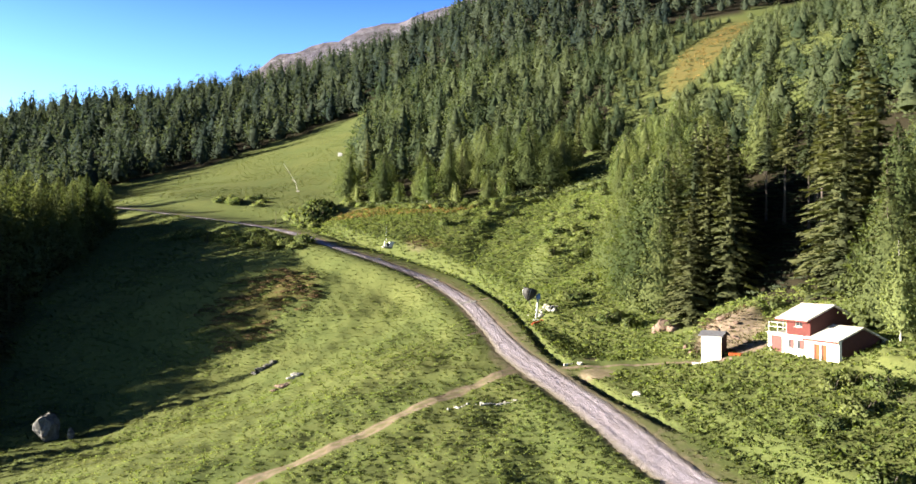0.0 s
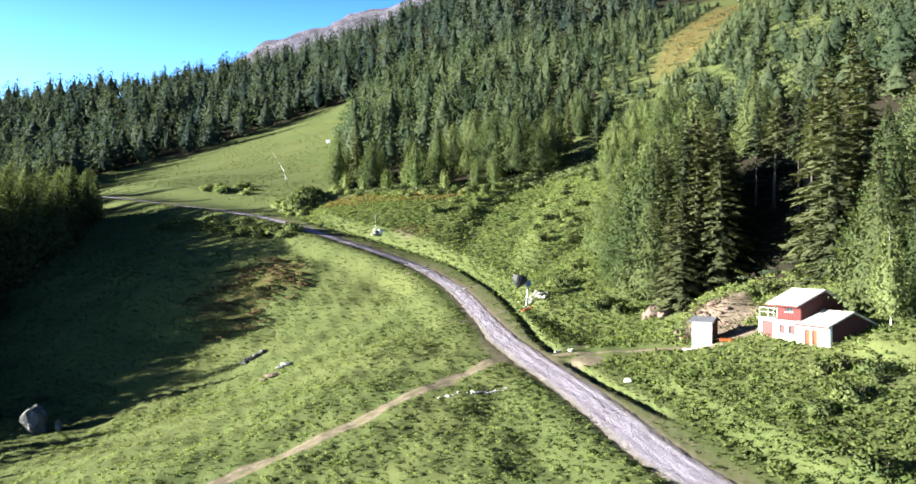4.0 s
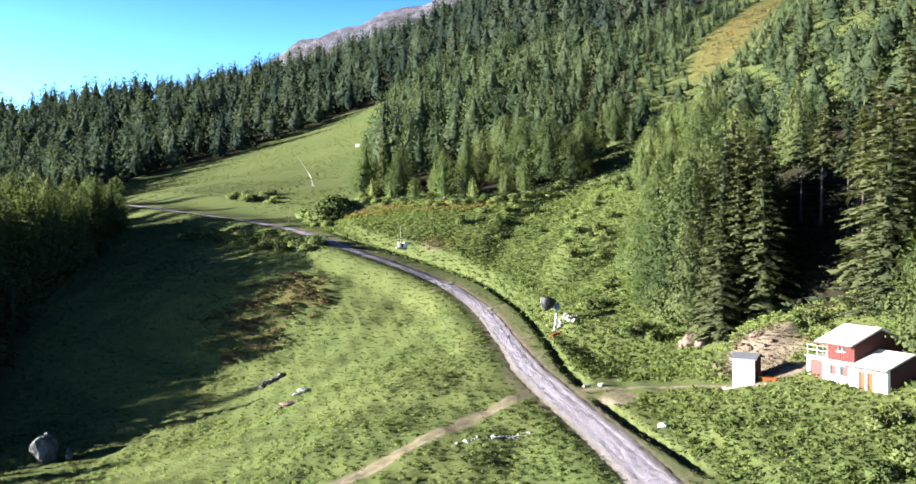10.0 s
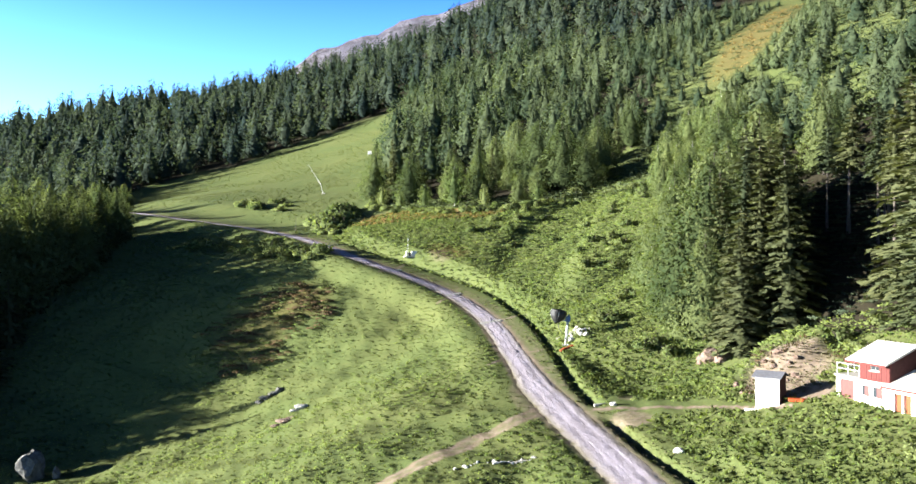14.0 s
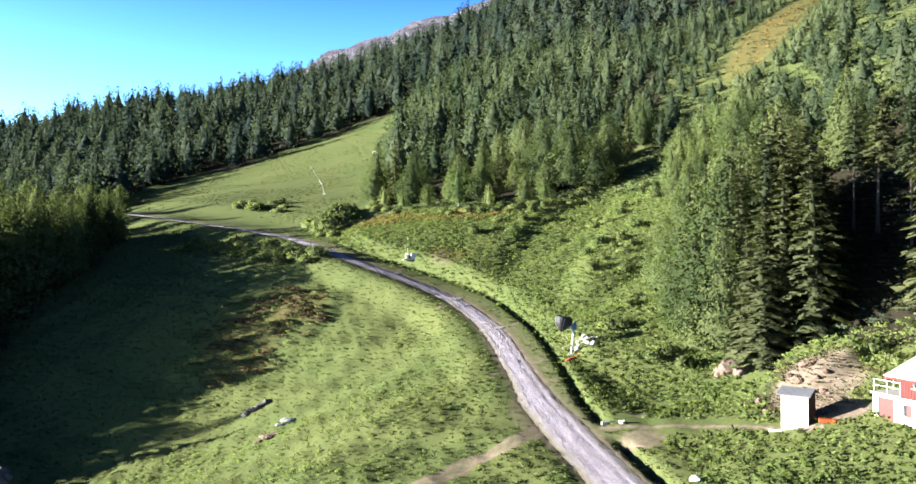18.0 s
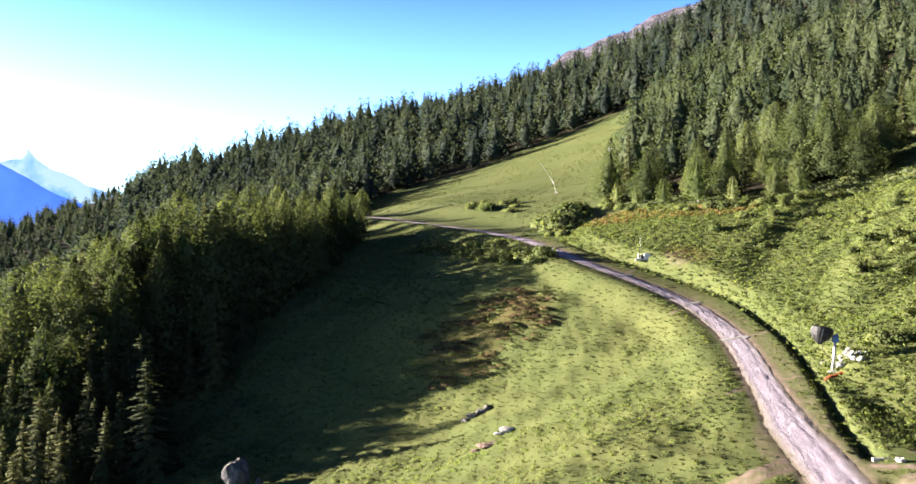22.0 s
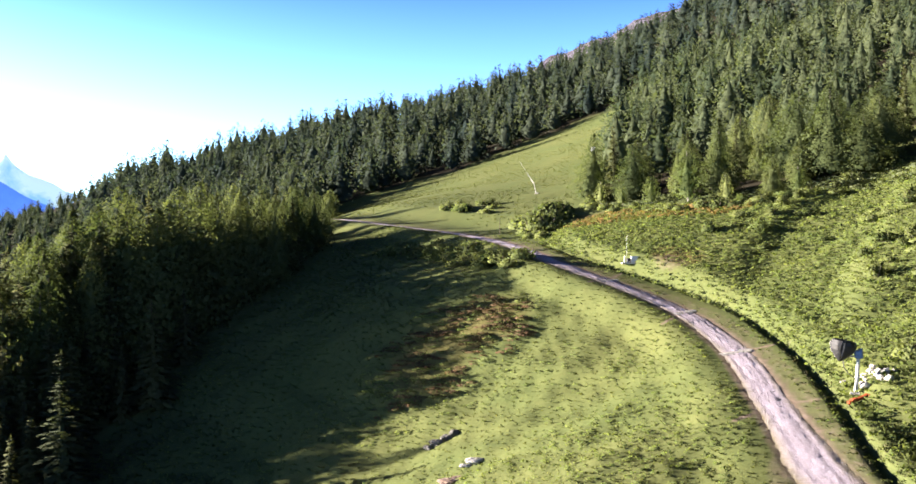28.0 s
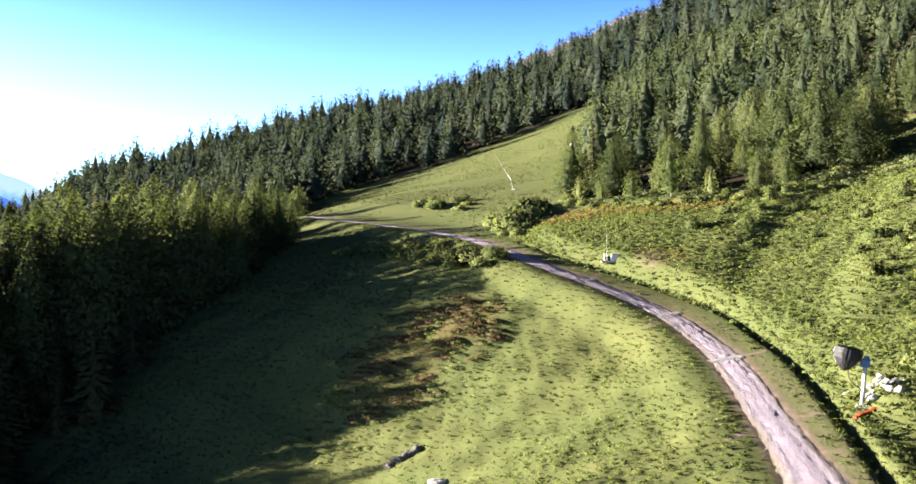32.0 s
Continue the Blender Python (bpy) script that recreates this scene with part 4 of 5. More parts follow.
def clump_array(rng, leaves, wide, tall, leaf, fluff=0.7):
    """A low clump of leaves round the origin."""
    a, r, u = rng.uniform(0, 6.3, leaves), np.sqrt(rng.random(leaves)) * wide, rng.random(leaves)
    top = tall * np.sqrt(np.maximum(0.05, 1 - (r / wide) ** 2))
    mid = np.stack([np.cos(a) * r, np.sin(a) * r, top * (0.35 + 0.65 * u)], 1)
    out = np.stack([np.cos(a), np.sin(a), np.full(leaves, 0.7)], 1) + rng.normal(0, fluff, (leaves, 3))
    out /= np.linalg.norm(out, axis=1)[:, None]
    other = np.cross(out, rng.normal(0, 1, (leaves, 3)))
    other /= np.linalg.norm(other, axis=1)[:, None] + 1e-6
    s = leaf * rng.uniform(0.6, 1.4, (leaves, 1))
    return np.stack([mid - out * s, mid + other * s * 0.6, mid + out * s, mid - other * s * 0.6], 1).reshape(-1, 3)


def tuft_array(rng, blades, wide, tall):
    """A tuft of grass blades."""
    a = rng.uniform(0, 6.3, blades)
    root = rng.normal(0, wide * 0.35, (blades, 3)) * [1, 1, 0]
    out = np.stack([np.cos(a), np.sin(a), np.zeros(blades)], 1)
    side = np.stack([-np.sin(a), np.cos(a), np.zeros(blades)], 1) * wide * 0.28
    up = np.array([0, 0, 1.0])
    h = tall * rng.uniform(0.6, 1.3, (blades, 1))
    lean = wide * rng.uniform(0.3, 1.0, (blades, 1))
    return np.stack([root - side - up * 0.05, root + side - up * 0.05, root + out * lean * 0.6 + side * 0.7 + up * h * 0.8, root + out * lean + up * h * 0.95], 1).reshape(-1, 3)


def strewn(name, places, kinds, lo, hi, seed, label, category, mat, lift=0.0, round_off=0.6):
    """One object of many small plants on the ground."""
    rng = np.random.default_rng(seed)
    x, y = places[:, 0], places[:, 1]
    z = ground(x, y)[0] + lift
    lie = np.stack([slope(x - 1, y) - slope(x + 1, y), slope(x, y - 1) - slope(x, y + 1), np.full(len(x), 2.0)], 1)
    lie /= np.linalg.norm(lie, axis=1)[:, None]
    pick = rng.integers(len(kinds), size=len(places))
    co, out, tone = [], [], []
    for k, kind in enumerate(kinds):
        p, h, up = places[pick == k], z[pick == k], lie[pick == k]
        n = len(p)
        if not n:
            continue
        a, s = rng.uniform(0, 6.3, (n, 1)), rng.uniform(lo, hi, (n, 1))
        dx = kind[None, :, 0] * np.cos(a) - kind[None, :, 1] * np.sin(a)
        dy = kind[None, :, 0] * np.sin(a) + kind[None, :, 1] * np.cos(a)
        dz = kind[None, :, 2] + 0 * a
        co.append(np.stack([dx * s + p[:, :1], dy * s + p[:, 1:], dz * s + h[:, None]], -1).reshape(-1, 3))
        o = up[:, None] * 0.5 + round_off * np.stack([dx, dy, dz * 0.8], -1) + rng.normal(0, 0.06, dx.shape + (3,))
        out.append(o.reshape(-1, 3))
        tone.append(np.repeat(rng.random(n), kind.shape[0]))
    me = leafy(name, np.concatenate(co), np.concatenate(out), mat, np.concatenate(tone))
    return tagged(new(name, me), label, category, kind="stuff")


def patchy(p, scale, cut, seed, soft=0.15):
    """Keeps the places where a slow noise is high."""
    rng = np.random.default_rng(seed)
    v = np.array([noise.noise(Vector((x * scale, y * scale, seed * 7.3))) for x, y in p])
    return p[v + rng.uniform(-soft, soft, len(p)) > cut]


MEADOW = [(-75, 2), (-45, -30), (-20, -46), (16, -52), (24, -24), (5, -4), (0, 18), (-6, 44), (-24, 66), (-50, 96), (-76, 112), (-84, 95), (-84, 40)]
NEAR_MEADOW = [(-24, -22), (-14, -13.5), (-5, -3), (-1.5, -6), (1, -18), (4, -34), (0, -44), (-16, -40)]
VERGE = [(12, -50), (8, -20), (4, -4), (3, 8), (-1, 30), (-8, 46), (-22, 63), (-38, 82), (-36, 68), (-17, 50), (-8, 34), (-1, 4), (3, -16), (10, -38)]
YARD = [(5, 3), (12, 0), (14, -4.5), (18.5, -10), (21.5, -18.5), (24.5, -22.5), (30, -17.5), (33, -12), (36, 2), (26, 9), (18, 8), (10, 6)]
PISTE = [(-40, 84), (-60, 104), (-90, 124), (-130, 168), (-140, 225), (-92, 262), (-48, 285), (-42, 180), (-39, 122)]
SLOPE = [(2, 4), (-1, 20), (-5, 36), (-12, 50), (-25, 65), (-38, 82), (-41, 90), (-26, 105), (-12, 94), (6, 88), (20, 100), (26, 80), (18, 52), (20, 34), (19, 14), (12, 2)]
LOWER = [(6, -3), (12, -4.2), (18.5, -9.6), (21.8, -18.6), (25, -22.6), (34, -13), (45, -18), (60, -30), (40, -62), (14, -52), (8, -26)]
HEATH = [(-52, 42), (-50, 55), (-42, 59), (-34, 56), (-32, 48), (-36, 40), (-40, 36), (-47, 34)]
DRY = [(-38, 94), (-30, 102), (-12, 92), (-2, 88), (-8, 82), (-22, 88), (-34, 88)]
CLUMP_FOOT = [(-36, 116), (-26, 105), (-14, 95), (-4, 92), (6, 88), (14, 94), (13, 101), (4, 97), (-4, 100), (-13, 103), (-24, 114), (-33, 123)]
GULLY = [(8, 88), (26, 80), (32, 98), (44, 122), (74, 166), (140, 262), (96, 262), (48, 190), (34, 142), (24, 112)]
HILL = [(32, 44), (60, 20), (130, 60), (165, 250), (140, 240), (100, 190), (56, 120), (36, 80)]
CLEARING = [(48, 152), (60, 150), (90, 190), (122, 250), (110, 256), (76, 206)]


HUT_FRONT = [(13.5, -5.5), (20, -6.5), (24, -17), (23.5, -21), (19, -18), (14.3, -9)]


def off_road(p, lo=2.35):
    if lo > 5:
        p = p[~inside(HUT_FRONT, p[:, 0], p[:, 1])]
    d = from_line(p[:, 0], p[:, 1], LINE, WAY)[0]
    t = np.abs(from_line(p[:, 0], p[:, 1], t_line, way_of(t_line))[0])
    q = np.abs(from_line(p[:, 0], p[:, 1], s_line, way_of(s_line))[0])
    p = p[(np.abs(d) > lo) & (t > 1.1) & (q > 0.9)]
    d = d[(np.abs(d) > lo) & (t > 1.1) & (q > 0.9)]
    return p[bare_field(p[:, 0], p[:, 1], d) < 0.3 + 0.25 * np.random.default_rng(3).random(len(p))]


rng = np.random.default_rng(31)
M_GRASS = leaf_material("meadow_grass", (0.066, 0.086, 0.018), (0.116, 0.126, 0.033), 0.4)
M_HERB = leaf_material("herb_leaves", (0.084, 0.116, 0.025), (0.128, 0.152, 0.037), 0.45)
M_HEATH = leaf_material("heath_leaves", (0.042, 0.030, 0.013), (0.085, 0.054, 0.023), 0.25)
M_CLUMP = leaf_material("clump_leaves", (0.072, 0.100, 0.024), (0.118, 0.142, 0.038), 0.5)
M_DRY = leaf_material("dry_herbs", (0.115, 0.098, 0.024), (0.205, 0.132, 0.038), 0.3)
# leaf colour darkened to stand for the shade under the spruces
M_HOLLOW = leaf_material("shade_painted_leaves", (0.022, 0.031, 0.014), (0.042, 0.052, 0.022), 0.3)
tufts = [tuft_array(rng, 5, 0.30, 0.08) for _ in range(5)]
herbs = [clump_array(rng, 11, 0.36, 0.23, 0.11) for _ in range(5)]
shrubs = [clump_array(rng, 62, 1.0, 0.24, 0.12, 0.5) for _ in range(5)]
strewn("meadow_grass", off_road(np.vstack([scatter(MEADOW, 0.8, rng), scatter(LOWER, 0.9, rng), scatter(YARD, 0.9, rng)])), tufts, 0.6, 1.5, 41,
       "tufts of yellow-green meadow grass", "grass", M_GRASS)
M_VERGE = leaf_material("verge_grass", (0.095, 0.0925, 0.0375), (0.18, 0.165, 0.075), 0.35)
strewn("verge_grass", off_road(scatter(VERGE, 0.5, rng)), tufts, 0.3, 0.75, 48, "short dry grass on the road verge", "grass", M_VERGE)
strewn("yard_shrubs", off_road(patchy(scatter(YARD, 1.0, rng), 0.2, -0.2, 14), 5.5), shrubs, 0.3, 0.75, 49, "green shrubs round the hut", "shrubs", M_SHRUB)
strewn("piste_grass", off_road(patchy(scatter(PISTE, 1.5, rng), 0.05, -0.2, 3)), tufts, 0.9, 2.0, 42, "short grass of the ski piste", "grass", M_GRASS)
strewn("meadow_herbs", off_road(patchy(scatter(MEADOW, 0.95, rng), 0.09, 0.02, 5)), herbs, 0.5, 1.1, 43,
       "low broad-leaved herbs in the meadow", "herbs", M_HERB)
strewn("slope_shrubs", off_road(patchy(np.vstack([scatter(SLOPE, 0.85, rng), scatter(LOWER, 1.5, rng)]), 0.12, -0.5, 9), 5.6), shrubs, 0.22, 0.68, 44,
       "dense low green shrubs covering the slope", "shrubs", M_SHRUB, round_off=0.22)
strewn("slope_herbs", off_road(np.vstack([scatter(SLOPE, 0.75, rng), scatter(LOWER, 0.8, rng), scatter(YARD, 0.8, rng)]), 4.9), herbs, 0.8, 1.8, 45, "tall herbs and grass between the shrubs", "herbs", M_HERB)
strewn("gully_shrubs", clear(np.vstack([patchy(scatter(GULLY, 1.9, rng), 0.08, -0.45, 19), scatter(HILL, 3.0, rng)])), shrubs, 0.9, 2.1, 52, "green shrubs in the gully above the slope", "shrubs", M_THICK)
strewn("meadow_clumps", off_road(np.vstack([patchy(scatter(MEADOW, 1.5, rng), 0.11, 0.06, 61), patchy(scatter(NEAR_MEADOW, 1.1, rng), 0.16, 0.0, 66)])), shrubs, 0.25, 0.62, 54,
       "dark green leafy clumps scattered over the meadow", "herbs", M_CLUMP)
strewn("clearing_shrubs", patchy(scatter(CLEARING, 2.6, rng), 0.12, -0.02, 33), shrubs, 0.6, 1.6, 53, "low green shrubs scattered over the dry clearing", "shrubs", M_THICK)
strewn("heath_shrubs", patchy(scatter(HEATH, 0.9, rng), 0.3, -0.1, 12), shrubs, 0.5, 1.2, 46, "reddish brown heath shrubs on the meadow", "shrubs", M_HEATH)
strewn("heath_greens", patchy(scatter(HEATH, 1.2, rng), 0.3, -0.1, 13), shrubs, 0.5, 1.1, 56, "olive green low shrubs among the brown heath", "shrubs", M_CLUMP)
strewn("edge_shrubs", off_road(scatter(CLUMP_FOOT, 1.3, rng), 7), shrubs, 0.7, 1.9, 57, "green shrubs along the foot of the larches", "shrubs", M_THICK)
strewn("dry_herbs", off_road(np.vstack([scatter(DRY, 0.9, rng), patchy(scatter(CLEARING, 1.7, rng), 0.15, -0.05, 27)]), 7), herbs, 0.8, 2.2, 47, "yellow and orange withered herbs", "herbs", M_DRY)

BANK = [(14.6, -4.6), (15.6, 2.5), (18, 5), (21, 4.5), (25, 0.6), (24.4, -4.6), (21, -6), (17.5, -6.4)]
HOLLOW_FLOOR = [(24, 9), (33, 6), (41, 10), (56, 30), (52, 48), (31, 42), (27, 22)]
strewn("bank_grass", scatter(BANK, 0.42, rng), tufts, 0.6, 1.5, 58, "dry straw-coloured grass on the cut bank", "grass", M_VERGE)
strewn("bank_herbs", patchy(scatter(BANK, 0.8, rng), 0.35, 0.05, 37), herbs, 0.6, 1.4, 59, "rusty withered herbs on the cut bank", "herbs", M_HEATH)
# shrubs whose shade is painted in, to keep the hollow dark
strewn("hollow_shrubs", scatter(HOLLOW_FLOOR, 1.3, rng), shrubs, 0.6, 1.7, 60, "shrubs under the spruces with shade put into their colour", "shrubs", M_HOLLOW)

# ---------------------------------------------------------------- the lift hut
M_PLASTER = grained("white_plaster", (0.525, 0.495, 0.473), (0.63, 0.608, 0.593), 3, 0.9, 0.25, 0.01)
M_REDWOOD = grained("red_boards", (0.05, 0.008, 0.008), (0.08, 0.015, 0.014), 6, 0.75, 0.3, 0.01)
# real brown boards, and hut walls whose shade is put into the colour
M_BROWN_SHADED = grained("brown_and_shaded_boards", (0.03, 0.009, 0.009), (0.055, 0.017, 0.016), 6, 0.8, 0.3, 0.01)
M_ROOF = grained("pale_roof_sheets", (0.348, 0.318, 0.3), (0.444, 0.42, 0.402), 2.5, 0.55, 0.2, 0.01, 0.4)
M_PINK = grained("faded_pink_paint", (0.065, 0.02, 0.02), (0.095, 0.032, 0.031), 4, 0.7, 0.2, 0.01)
M_ORANGE = grained("orange_paint", (0.15, 0.024, 0.005), (0.20, 0.036, 0.007), 4, 0.6, 0.2, 0.01)
M_SLATE = grained("grey_roof_felt", (0.05, 0.05, 0.062), (0.095, 0.095, 0.112), 5, 0.7, 0.4, 0.01)
M_CONCRETE = grained("pale_concrete", (0.231, 0.215, 0.198), (0.33, 0.314, 0.292), 6, 0.9, 0.5, 0.02)
M_WHITE = grained("white_paint", (0.343, 0.343, 0.343), (0.412, 0.412, 0.412), 5, 0.5, 0.15, 0.005, 0.4)
M_STEEL = grained("galvanised_steel", (0.231, 0.242, 0.264), (0.341, 0.352, 0.374), 7, 0.45, 0.2, 0.004, 0.5)
M_BLUE = grained("blue_machine_paint", (0.03, 0.072, 0.18), (0.06, 0.12, 0.252), 6, 0.5, 0.2, 0.005, 0.5)
M_TARP = grained("dark_grey_tarpaulin", (0.0081, 0.0081, 0.00972), (0.023, 0.023, 0.0257), 2.5, 0.6, 0.5, 0.03)
M_TARPLIGHT = grained("pale_tarpaulin", (0.228, 0.228, 0.24), (0.312, 0.312, 0.324), 3, 0.6, 0.3, 0.02)
M_RUBBER = grained("black_rubber", (0.012, 0.012, 0.013), (0.03, 0.03, 0.032), 8, 0.6, 0.2, 0.005)
M_ROCK = grained("grey_rock", (0.030, 0.029, 0.029), (0.125, 0.12, 0.118), 1.6, 0.9, 1.0, 0.12)
M_REDROCK = grained("reddish_rock", (0.0726, 0.0455, 0.0363), (0.154, 0.109, 0.0907), 1.8, 0.9, 1.0, 0.10)
M_PALEROCK = grained("whitish_stone", (0.19, 0.182, 0.172), (0.33, 0.318, 0.30), 2.5, 0.9, 0.8, 0.06)
M_LOG = grained("bleached_wood", (0.231, 0.209, 0.182), (0.363, 0.341, 0.308), 4, 0.85, 0.5, 0.02)


def glass():
    m, t, b = material("window_glass", 0.06, 0.6)
    b.inputs["Base Color"].default_value = (0.02, 0.025, 0.03, 1)
    return m


M_GLASS = glass()


def holed_wall(bm, u0, u1, z0, z1, holes, v0=0.0, thick=0.3):
    """A wall along y with openings (u0, u1, z0, z1) through it."""
    us = sorted({u0, u1, *(h[0] for h in holes), *(h[1] for h in holes)})
    zs = sorted({z0, z1, *(h[2] for h in holes), *(h[3] for h in holes)})
    solid = {(i, k): not any(h[0] < (us[i] + us[i + 1]) / 2 < h[1] and h[2] < (zs[k] + zs[k + 1]) / 2 < h[3] for h in holes)
             for i in range(len(us) - 1) for k in range(len(zs) - 1)}
    vs = {(i, k, w): bm.verts.new((v0 + w * thick, u, z)) for i, u in enumerate(us) for k, z in enumerate(zs) for w in (0, 1)}
    for (i, k), full in solid.items():
        if not full:
            continue
        for w in (0, 1):
            bm.faces.new([vs[q] for q in ((i, k, w), (i + 1, k, w), (i + 1, k + 1, w), (i, k + 1, w))])
        for a, b, (di, dk) in (((0, 0), (1, 0), (0, -1)), ((0, 1), (1, 1), (0, 1)), ((0, 0), (0, 1), (-1, 0)), ((1, 0), (1, 1), (1, 0))):
            if not solid.get((i + di, k + dk), False):
                bm.faces.new([vs[q] for q in ((i + a[0], k + a[1], 0), (i + b[0], k + b[1], 0), (i + b[0], k + b[1], 1), (i + a[0], k + a[1], 1))])
    bmesh.ops.delete(bm, geom=[v for v in bm.verts if not v.link_faces], context="VERTS")
    bmesh.ops.recalc_face_normals(bm, faces=bm.faces)


def slab(name, corners, thick, mat, parent, label=""):
    """A flat slab over four corners."""
    bm = bmesh.new()
    vs = [bm.verts.new(Vector(p) + Vector((0, 0, h))) for h in (0, thick) for p in corners]
    for q in ((0, 1, 2, 3), (4, 5, 6, 7), (0, 1, 5, 4), (1, 2, 6, 5), (2, 3, 7, 6), (3, 0, 4, 7)):
        bm.faces.new([vs[k] for k in q])
    bmesh.ops.recalc_face_normals(bm, faces=bm.faces)
    return part(name, bm, mat, parent, label)


def gable_roof(name, u0, u1, v0, z0, vr, zr, v1, z1, thick, mat, parent, label, seams=True):
    """Two roof slabs with standing seams that meet in a ridge along y."""
    for a, za in ((v0, z0), (v1, z1)):
        r = slab(name, ((a, u0, za), (a, u1, za), (vr, u1, zr), (vr, u0, zr)), thick, mat, parent, label)
        n = int((u1 - u0) / 0.55)
        for k in range(n + 1 if seams else 0):
            u = u0 + 0.03 + (u1 - u0 - 0.06) * k / n
            slab("roof_seam", ((a, u - 0.02, za + thick), (a, u + 0.02, za + thick), (vr, u + 0.02, zr + thick), (vr, u - 0.02, zr + thick)), 0.03, mat, r)


def gable_end(name, u, thick, v0, v1, z0, vr, zr, mat, parent):
    bm = bmesh.new()
    rows = [[bm.verts.new((v, uu, z)) for v, z in ((v0, z0), (v1, z0), (vr, zr))] for uu in (u, u + thick)]
    bm.faces.new(rows[0])
    bm.faces.new(rows[1][::-1])
    for i in range(3):
        bm.faces.new((rows[0][i], rows[0][(i + 1) % 3], rows[1][(i + 1) % 3], rows[1][i]))
    bmesh.ops.recalc_face_normals(bm, faces=bm.faces)
    return part(name, bm, mat, parent)


def window_in(parent, u0, u1, z0, z1, depth, shutter=None, thin=0.06):
    w = boxed("window", (0.03, u1 - u0, z1 - z0), (depth, (u0 + u1) / 2, (z0 + z1) / 2), M_GLASS, parent, label="dark window pane")
    bm = bmesh.new()
    for a, b, c, d in ((u0, u0 + thin, z0, z1), (u1 - thin, u1, z0, z1), (u0, u1, z0, z0 + thin), (u0, u1, z1 - thin, z1), ((u0 + u1) / 2 - thin * 0.4, (u0 + u1) / 2 + thin * 0.4, z0, z1)):
        box(bm, (0.06, b - a, d - c), (depth - 0.04, (a + b) / 2, (c + d) / 2))
    part("window_frame", bm, M_WHITE, w, "white window frame")
    boxed("window_sill", (0.22 if thin > 0.05 else 0.08, u1 - u0 + 0.1, 0.05), (-0.06, (u0 + u1) / 2, z0 - 0.03), M_CONCRETE, w)
    if shutter:
        boxed("shutter", (0.05, (u1 - u0) * 0.55, (z1 - z0) * 0.95), (0.02, u0 + (u1 - u0) * 0.28, (z0 + z1) / 2), shutter, w, bevel=0.01, label="red shutter")


def hut():
    ob = tagged(new("hut"), "small white and red lift hut with pale gable roofs", "building")
    z0 = -1.2
    doors = [(1.35, 2.03, z0 + 0.9, 1.52), (2.17, 2.87, z0 + 0.9, 1.52)]
    bm = bmesh.new()
    holed_wall(bm, 3.3, 8.65, z0, 2.08, [(6.77, 8.2, -0.15, 1.88), (5.24, 6.07, 0.82, 1.71), (3.97, 4.97, 0.82, 1.71)])
    part("main_wall", bm, M_PLASTER, ob, "white plastered lower wall")
    boxed("side_wall", (4.8, 0.3, 2.08 - z0), (2.7, 8.5, (2.08 + z0) / 2), M_PLASTER, ob)
    boxed("back_wall", (0.3, 5.35, 2.08 - z0), (5.25, 5.975, (2.08 + z0) / 2), M_PLASTER, ob)
    bm = bmesh.new()
    holed_wall(bm, 0.0, 3.28, z0, 1.96, doors, v0=-0.02)
    part("annex_front", bm, M_PLASTER, ob)
    # end wall coloured dark to stand for its shade
    boxed("annex_side", (4.7, 0.3, 1.96 - z0), (2.64, 0.15, (1.96 + z0) / 2), M_BROWN_SHADED, ob, label="end wall with its shade put into a dark brown")
    boxed("annex_back", (0.3, 3.28, 1.96 - z0), (5.14, 1.64, (1.96 + z0) / 2), M_PLASTER, ob)
    gable_end("annex_gable", -0.01, 0.25, -0.02, 5.28, 1.96, 2.6, 3.02, M_BROWN_SHADED, ob)
    gable_roof("annex_roof", -0.28, 3.78, -0.42, 1.86, 2.62, 3.06, 5.62, 1.78, 0.11, M_ROOF, ob, "pale sheet roof of the annex")
    boxed("fascia", (0.04, 4.06, 0.16), (-0.45, 1.75, 1.86), M_REDWOOD, ob, label="red fascia board")
    boxed("terrace", (5.5, 2.55, 0.12), (2.62, 7.48, 2.14), M_CONCRETE, ob, label="flat concrete terrace")
    bm = bmesh.new()
    holed_wall(bm, 3.32, 6.2, 2.08, 3.6, [(4.23, 5.17, 2.9, 3.5)], v0=0.03, thick=0.2)
    part("upper_front", bm, M_REDWOOD, ob, "red boarded upper wall")
    # the side away from the sun has shade painted into its boards
    boxed("upper_side", (5.3, 0.2, 1.52), (2.88, 3.42, 2.84), M_BROWN_SHADED, ob)
    boxed("upper_side", (5.3, 0.2, 1.52), (2.88, 6.1, 2.84), M_REDWOOD, ob)
    boxed("upper_back", (0.2, 2.48, 1.52), (5.43, 4.76, 2.84), M_BROWN_SHADED, ob)
    for k in range(12):
        boxed("board", (0.025, 0.19, 1.44 if not 0.9 < k * 0.24 < 1.9 else 0.78), (0.018, 3.46 + 0.24 * k, 2.84 if not 0.9 < k * 0.24 < 1.9 else 2.49), M_REDWOOD, ob)
    # same here: the sun-averted gable is the darker-coloured one
    gable_end("upper_gable", 3.33, 0.18, 0.03, 5.53, 3.6, 2.68, 4.84, M_BROWN_SHADED, ob)
    gable_end("upper_gable", 6.02, 0.18, 0.03, 5.53, 3.6, 2.68, 4.84, M_REDWOOD, ob)
